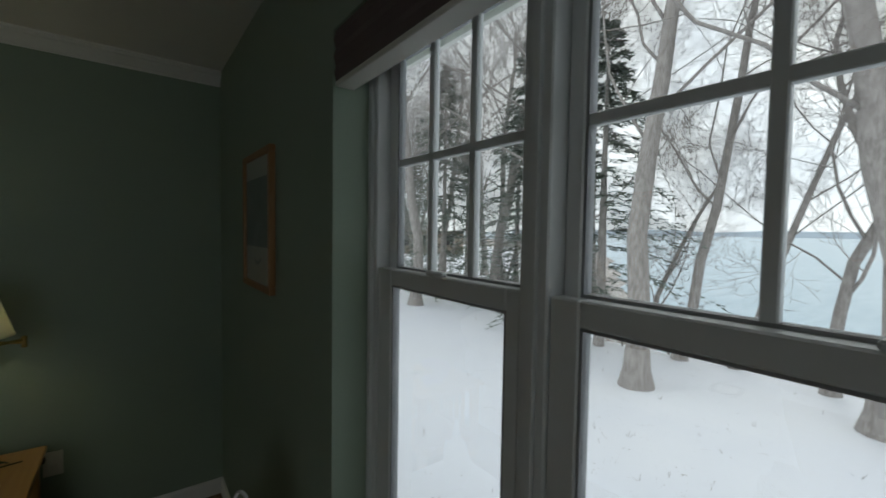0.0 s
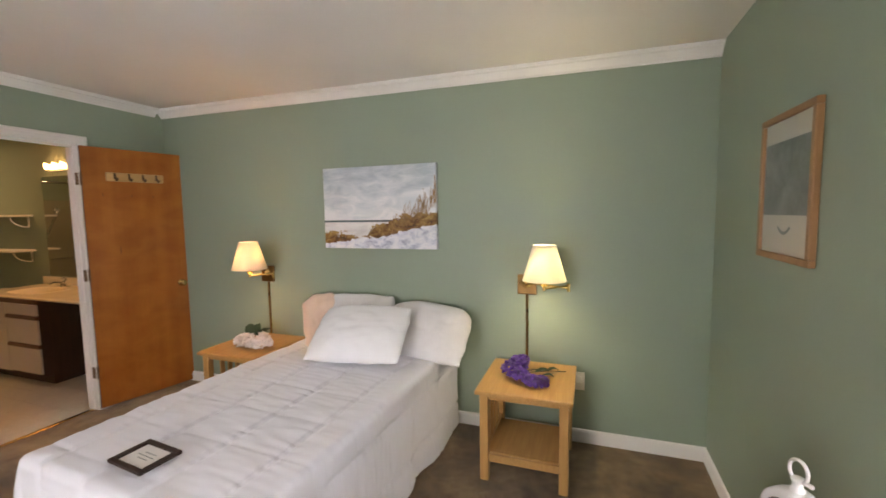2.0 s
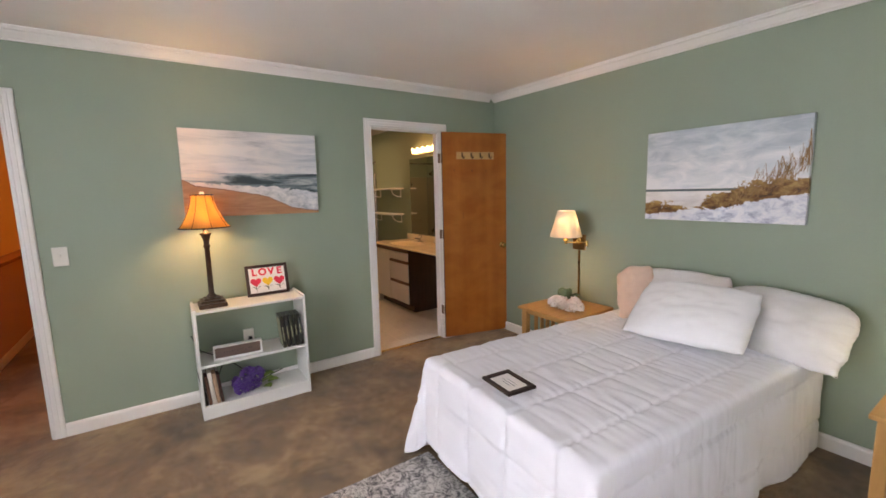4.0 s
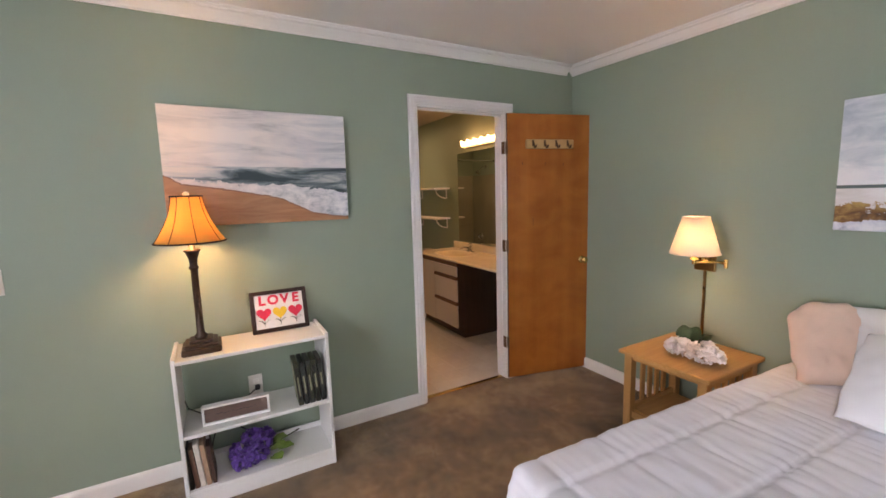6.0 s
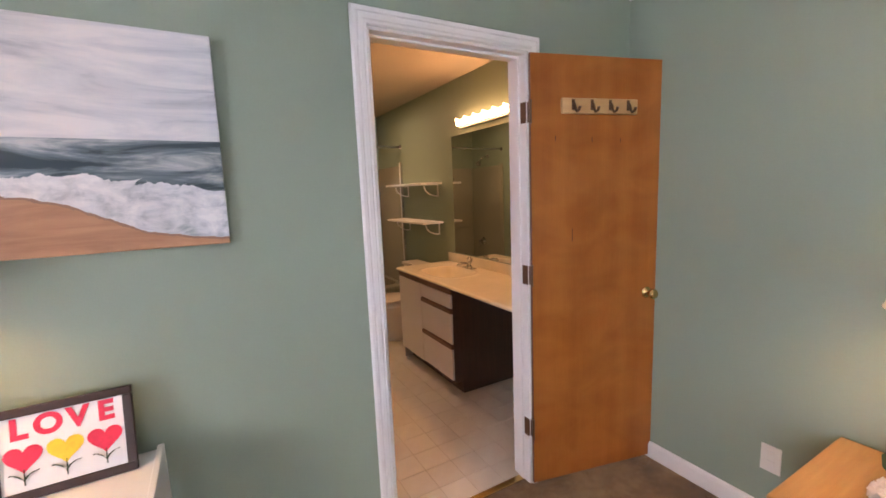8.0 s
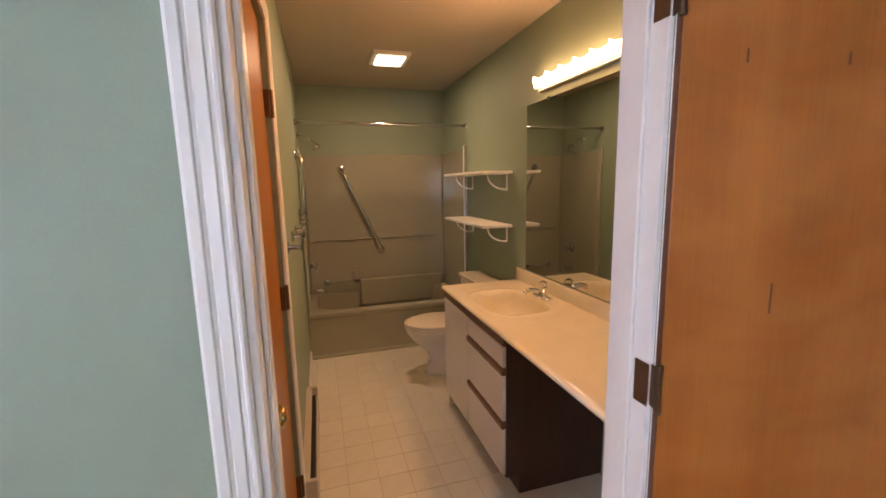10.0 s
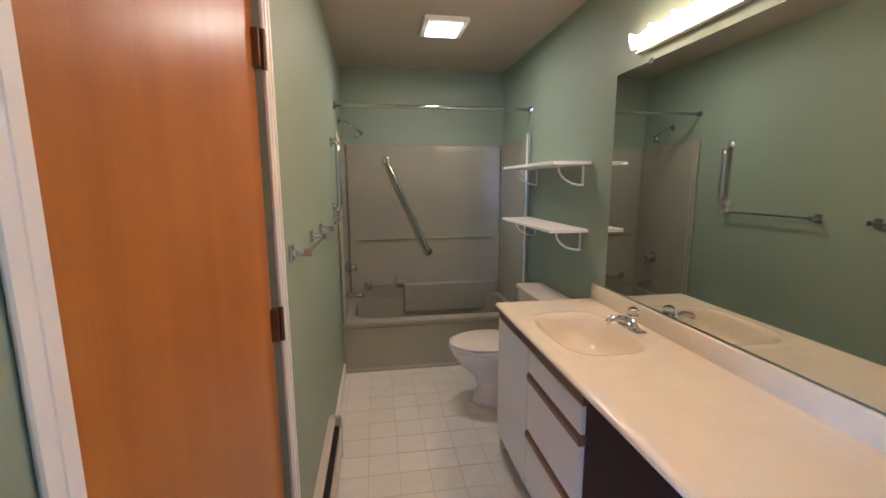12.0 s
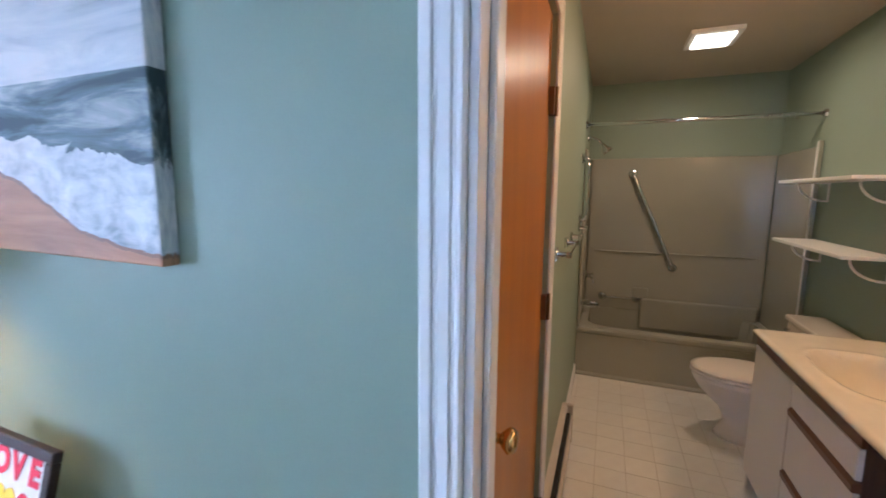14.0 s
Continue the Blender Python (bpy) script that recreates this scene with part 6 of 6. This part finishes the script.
bm.faces.new(rows[0]), bm.faces.new(rows[1][::-1])
part("back_cover", bm, M_HEATER, ht)
part("front_cover", B(-L, L, 0.052, 0.060, 0.035, 0.180, bevel=0.003, seg=1), M_HEATER, ht)
# core is black so the slot above it looks deeply shaded
part("fin_core", B(-L, L, 0.016, 0.048, 0.07, 0.185), M_BLACK, ht, "heating fin core, painted black as the slot's shade")
for s in (-1, 1):
    part("end_cap", B(s * L - (0.022 if s < 0 else 0.0), s * L + (0.0 if s < 0 else 0.022), 0.0, 0.064, 0.0, 0.238, bevel=0.008, seg=3), M_HEATER, ht)

# hall lamp
hl = thing("track_light", (-5.9, -1.32, 2.45), "small hall spotlights glowing red-orange", "spotlight")
part("track", B(-0.35, 0.25, -0.02, 0.02, -0.03, 0.0, bevel=0.003, seg=1), M_BRONZE, hl)
for x, d in ((-0.02, (0.05, 0.05, -0.14)), (-0.25, (0.04, 0.06, -0.12))):
    p = Vector((x, 0, -0.03))
    q = p + Vector(d)
    part("spot_head", rod(bmesh.new(), p, q, 0.022, 0.038, 16), M_BRONZE, hl)
    part("bulb", rod(bmesh.new(), q, q + Vector(d) * 0.12, 0.032, 0.02, 16), M_HALLBULB, hl, "glowing red bulb")

# ---- outdoors ----


def edge_x(y):
    """Where the snowy bank ends and the bluff drops to the sea."""
    return 10.0 + 0.5 * math.sin(y * 0.7) + max(0.0, y - 6.5) * 1.5 + max(0.0, -4 - y) * 0.3


def land_z(x, y):
    z = -0.95 + 0.07 * noise.noise((x * 0.35, y * 0.35, 0.0)) + 0.02 * noise.noise((x * 1.9, y * 1.9, 4.0)) - 0.02 * max(0.0, x - 3) + 0.012 * max(0.0, min(40, y - 4))
    e = edge_x(y)
    if x > e:
        z -= min(7.5, (x - e) * 0.62)
    return z


def graded(lo, hi, fine0, fine1, step, far):
    mid = list(np.arange(fine0, fine1, step))
    a = [fine0 - step * (1.28 ** k - 1) / 0.28 for k in range(1, 60)]
    b = [fine1 + step * (1.28 ** k - 1) / 0.28 for k in range(0, 60)]
    return [lo] + [v for v in a[::-1] if v > lo] + mid + [v for v in b if v < hi] + [hi]


gx, gy = graded(-2500, 2500, 1.5, 24, 0.22, 0), graded(-2500, 2500, -3, 26, 0.25, 0)
verts = [(x, y, land_z(x, y)) for x in gx for y in gy]
nyy = len(gy)
faces = [(i * nyy + j, (i + 1) * nyy + j, (i + 1) * nyy + j + 1, i * nyy + j + 1) for i in range(len(gx) - 1) for j in range(nyy - 1)]
me = bpy.data.meshes.new("ground")
me.from_pydata(verts, [], faces)
me.materials.append(M_SNOW)
for p in me.polygons:
    p.use_smooth = True
tagged(new("ground", me), "snow-covered lawn ending at a brushy bluff", "ground", "", "structure")
bm = bmesh.new()
bm.faces.new([bm.verts.new(p) for p in ((9, -2600, -7.2), (2600, -2600, -7.2), (2600, 2600, -7.2), (9, 2600, -7.2))])
setting("water_sea", bm, M_SEA, "calm grey-blue sea reaching the horizon", "sea")
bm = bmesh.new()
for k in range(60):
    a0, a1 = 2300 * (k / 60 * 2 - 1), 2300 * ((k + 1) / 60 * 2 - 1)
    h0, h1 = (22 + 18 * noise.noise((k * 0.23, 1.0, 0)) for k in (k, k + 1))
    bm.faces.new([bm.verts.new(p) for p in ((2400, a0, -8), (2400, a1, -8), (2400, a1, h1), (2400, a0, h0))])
# aerial haze over the shore is put into this pale blue
M_FARLAND = plain("far_shore_painted_haze", (0.58, 0.63, 0.69), 1.0, coarse=0.01)
setting("backdrop_far_shore", bm, M_FARLAND, "far shore on the horizon, haze painted into its pale blue", "far shore")


def branchy(seed, height, r, lean=(0, 0), levels=5, spread=0.55, fork=0.35):
    """Trunk mesh and branch mesh of a bare tree."""
    rng = random.Random(seed)
    trunk, crown = bmesh.new(), bmesh.new()

    def limb(bm, p, d, length, rad, level):
        n = 8 if level == 0 else (6 if level < 3 else 3)
        pts, q = [p.copy()], d.copy()
        for k in range(n):
            wob = 0.10 if level == 0 else 0.20
            q = (q + Vector((rng.gauss(0, wob), rng.gauss(0, wob), rng.gauss(0.02, wob * 0.6) + (0.02 if level else 0)))).normalized()
            pts.append(pts[-1] + q * length / n)
        seg = 10 if level == 0 else (6 if level == 1 else 4 if level == 2 else 3)
        rad = max(rad, 0.0032)
        r1 = max(rad * (0.45 if level < 3 else 0.3), 0.0016)
        tube(bm, pts, rad, seg, r1)
        if level >= levels:
            return
        kids = (9, 7, 6, 5, 3)[level]
        for k in range(kids):
            f = (fork + (1 - fork) * (k + rng.random() * 0.7) / kids) if level == 0 else 0.2 + 0.8 * (k + rng.random()) / kids
            f = min(f, 0.98)
            i = min(int(f * n), n - 1)
            at = pts[i].lerp(pts[i + 1], f * n - i)
            ax = (pts[i + 1] - pts[i]).normalized()
            side = (ax.orthogonal().normalized())
            side.rotate(Matrix.Rotation(rng.uniform(0, 2 * math.pi), 3, ax))
            nd = (ax * rng.uniform(0.5, 0.9) + side * rng.uniform(spread, spread + 0.5) + Vector((0, 0, 0.12))).normalized()
            limb(crown, at, nd, length * rng.uniform(0.42, 0.62) * (1.15 - 0.5 * f if level == 0 else 1.0), (rad + (r1 - rad) * f) * (rng.uniform(0.18, 0.36) if level == 0 else rng.uniform(0.34, 0.5)), level + 1)

    start = Vector((0, 0, -0.15))
    limb(trunk, start, Vector((lean[0], lean[1], 1)).normalized(), height, r, 0)
    # root flare
    lathe(trunk, [(r * 1.75, -0.15), (r * 1.45, 0.08), (r * 1.15, 0.30), (r * 1.0, 0.65)], (0, 0, 0), 12)
    return trunk, crown


def tree(x, y, seed, height, r, lean=(0, 0), levels=4, label="tall bare grey-barked tree in the snow", fork=0.35):
    root = thing("bare_tree", (x, y, land_z(x, y)), label, "tree", "bare trees outside")
    t, c = branchy(seed, height, r, lean, levels, fork=fork)
    part("trunk", t, M_BARK, root, smooth=True)
    part("crown", c, M_BARK, root, "leafless branches", smooth=True)
    return root


t1 = tree(7.2, 3.75, 4, 11, 0.19, (0.06, -0.02), 5)
t2 = tree(8.3, 0.95, 12, 10, 0.20, (0.03, -0.10), 5)
t3 = tree(9.6, 4.1, 21, 9, 0.11, (0.02, -0.28), 4, "slender leaning bare tree at the bluff")
t4 = tree(9.7, 1.75, 33, 6.5, 0.10, (0.0, 0.06), 5, "small forked bare tree at the bluff", 0.22)
t5 = tree(8.9, 7.6, 41, 11, 0.16, (0.0, 0.05), 5)
t6 = tree(9.9, 3.2, 57, 8, 0.08, (0.03, -0.35), 4, "slender leaning bare tree at the bluff")
rng = random.Random(77)
spots = [(10.4, 10.6), (8.0, 11.8), (12.6, 9.8), (10.2, 13.6), (13.5, 13.0), (8.6, 15.5), (11.8, 16.2), (15.5, 15.2), (9.4, 18.6), (13.2, 19.5), (17.0, 18.2), (7.6, 20.5), (11.0, 22.6),
         (15.2, 23.2), (19.0, 21.5), (9.2, 26.0), (13.4, 27.5), (18.0, 27.0), (12.2, 7.9), (11.1, 5.6), (10.8, -1.2), (12.0, -3.4), (9.4, -2.6), (22.0, 27.5), (6.8, 27.0), (16.5, 31.0), (21.5, 33.0), (11.0, 33.0)]
for k, (x, y) in enumerate(spots):
    src = (t1, t2, t5, t3, t4)[k % 5]
    s = rng.uniform(0.75, 1.1)
    c = copy_thing(src, pose(x, y, land_z(x, y), rng.uniform(-3, 3), rng.uniform(-3, 3), rng.uniform(0, 360)))
    c.scale = (s, s, s * rng.uniform(0.95, 1.15))
    c["label"] = "bare grey tree in the snowy wood"


def spruce(x, y, h, seed):
    """A ragged conifer: whorls of drooping boughs set with needle blades."""
    rng = random.Random(seed)
    root = thing("spruce_tree", (x, y, land_z(x, y)), "dark ragged spruce dusted with snow", "tree", "spruces outside")
    part("trunk", rod(bmesh.new(), (0, 0, -0.2), (0, 0, h), 0.13, 0.015, 10), M_BARK, root)
    bm = bmesh.new()
    z = 0.7
    while z < h - 0.1:
        reach = (1 - z / h) ** 0.8 * h * 0.36 * rng.uniform(0.7, 1.15)
        for k in range(rng.randint(5, 7)):
            a = rng.uniform(0, 2 * math.pi)
            if rng.random() < 0.15:
                continue
            for f in np.arange(0.10, 1.0, 0.042):
                p = Vector((math.cos(a) * reach * f, math.sin(a) * reach * f, z - 0.30 * reach * f * f + 0.1 * f + rng.uniform(-0.08, 0.05)))
                for s in (-1, 1, 0):
                    aa = a + s * rng.uniform(0.5, 1.1)
                    l = rng.uniform(0.08, 0.24) * (1.1 - 0.5 * f)
                    d = Vector((math.cos(aa), math.sin(aa), rng.uniform(-0.5, 0.05))) * l
                    w = Vector((-math.sin(aa), math.cos(aa), rng.uniform(-0.9, 0.9))) * 0.018
                    bm.faces.new([bm.verts.new(q) for q in (p - w, p + w, p + d + w * 0.3, p + d - w * 0.3)])
        z += rng.uniform(0.12, 0.24)
    part("boughs", bm, M_NEEDLE, root, "dark green drooping boughs")
    return root


s1 = spruce(9.0, 5.6, 7.5, 1)
s2 = spruce(10.4, 9.2, 8.5, 2)
for k, (x, y) in enumerate(((12.4, 11.4), (9.6, 12.4), (14.6, 17.0), (11.2, 19.2), (16.5, 25.0), (9.9, 22.0))):
    c = copy_thing((s1, s2)[k % 2], pose(x, y, land_z(x, y), 0, 0, 50 * k))

eave = setting("roof_eave", B(1.0, 1.55, YS - 0.6, YN + 0.6, 2.40, 2.46), M_TRIM, "white soffit of the roof overhang", "eave")
part("gutter_board", B(1.55, 1.575, YS - 0.6, YN + 0.6, 2.37, 2.52), M_TRIM, eave)

# split-rail fence and scrub along the bluff
fence = thing("split_rail_fence", (0, 0, 0), "low weathered fence along the bluff", "fence")
for k in range(12):
    y = -1.0 + k * 0.9
    x = edge_x(y) - 0.25
    part("post", rod(bmesh.new(), (x, y, land_z(x, y) - 0.1), (x, y, land_z(x, y) + 0.45), 0.03, 0.025, 6), M_BARK, fence)
    y2 = y + 0.9
    x2 = edge_x(y2) - 0.25
    for h in (0.2, 0.38):
        part("rail", rod(bmesh.new(), (x, y, land_z(x, y) + h), (x2, y2, land_z(x2, y2) + h), 0.016, seg=5), M_BARK, fence)
rng = random.Random(5)
bm = bmesh.new()
for _ in range(900):
    y = rng.uniform(-6, 26)
    x = edge_x(y) + abs(rng.gauss(0.1, 0.8))
    p = Vector((x, y, land_z(x, y) - 0.05))
    q = p + Vector((rng.gauss(0, 0.25), rng.gauss(0, 0.25), rng.uniform(0.25, 0.8)))
    rod(bm, p, q, 0.008, 0.002, 3, False)
tagged(solid("scrub", bm, M_BARK), "tangle of bare brown scrub on the bluff", "scrub", "", "stuff")
bm = bmesh.new()
for _ in range(120):
    x, y = rng.uniform(2.4, 9), rng.uniform(-2, 12)
    p = Vector((x, y, land_z(x, y) - 0.02))
    for _ in range(rng.randint(1, 3)):
        rod(bm, p, p + Vector((rng.gauss(0, 0.03), rng.gauss(0, 0.03), rng.uniform(0.03, 0.13))), 0.004, 0.001, 3, False)
tagged(solid("weed_stalks", bm, M_BARK), "dead weed stalks poking through the snow", "weeds", "", "stuff")
house = thing("distant_house", (26, 40, land_z(26, 40)), "low brown house far among the trees", "house")
M_SIDING = plain("brown_siding", (0.24, 0.19, 0.15), 0.8, var=0.2)
part("wall", B(-5, 5, -3, 3, -0.5, 2.6), M_SIDING, house)
bm = bmesh.new()
pr = [(-3.6, 2.5), (0, 4.3), (3.6, 2.5)]
rows = [[bm.verts.new((x, y, z)) for y, z in pr] for x in (-5.4, 5.4)]
bm.faces.new(rows[0]), bm.faces.new(rows[1][::-1])
for k in range(3):
    q = (k + 1) % 3
    bm.faces.new((rows[0][k], rows[1][k], rows[1][q], rows[0][q]))
part("roof", bm, M_WHITELAM, house, "snow-covered roof")
for x in (-3, 0, 3):
    part("window", B(x - 0.6, x + 0.6, -3.04, -3.0, 0.9, 2.0), M_BLACK, house)

# ---- bathroom floor pieces ----
sheet = setting("floor_bathroom", B(XB, XW - 0.062, YB, YN, -0.06, -0.003), M_GROUT, "cream square-patterned vinyl floor", "floor")
TILE = 0.153
tm = None
for i in range(int(2.85 / TILE) + 1):
    for j in range(int((YN - YB) / TILE) + 1):
        x0, y0 = XW - 0.064 - (i + 1) * TILE, YN - 0.01 - (j + 1) * TILE
        if x0 < -6.36 - TILE or y0 < YB - 0.16:
            continue
        if tm is None:
            tm = bpy.data.meshes.new("tile")
            b2 = B(0.0012, TILE - 0.0012, 0.0012, TILE - 0.0012, -0.003, 0.0, bevel=0.0008, seg=1)
            b2.to_mesh(tm)
            b2.free()
            tm.materials.append(M_TILE)
        ob = new("tile", tm)
        ob.parent, ob.location = sheet, (x0, y0, 0)
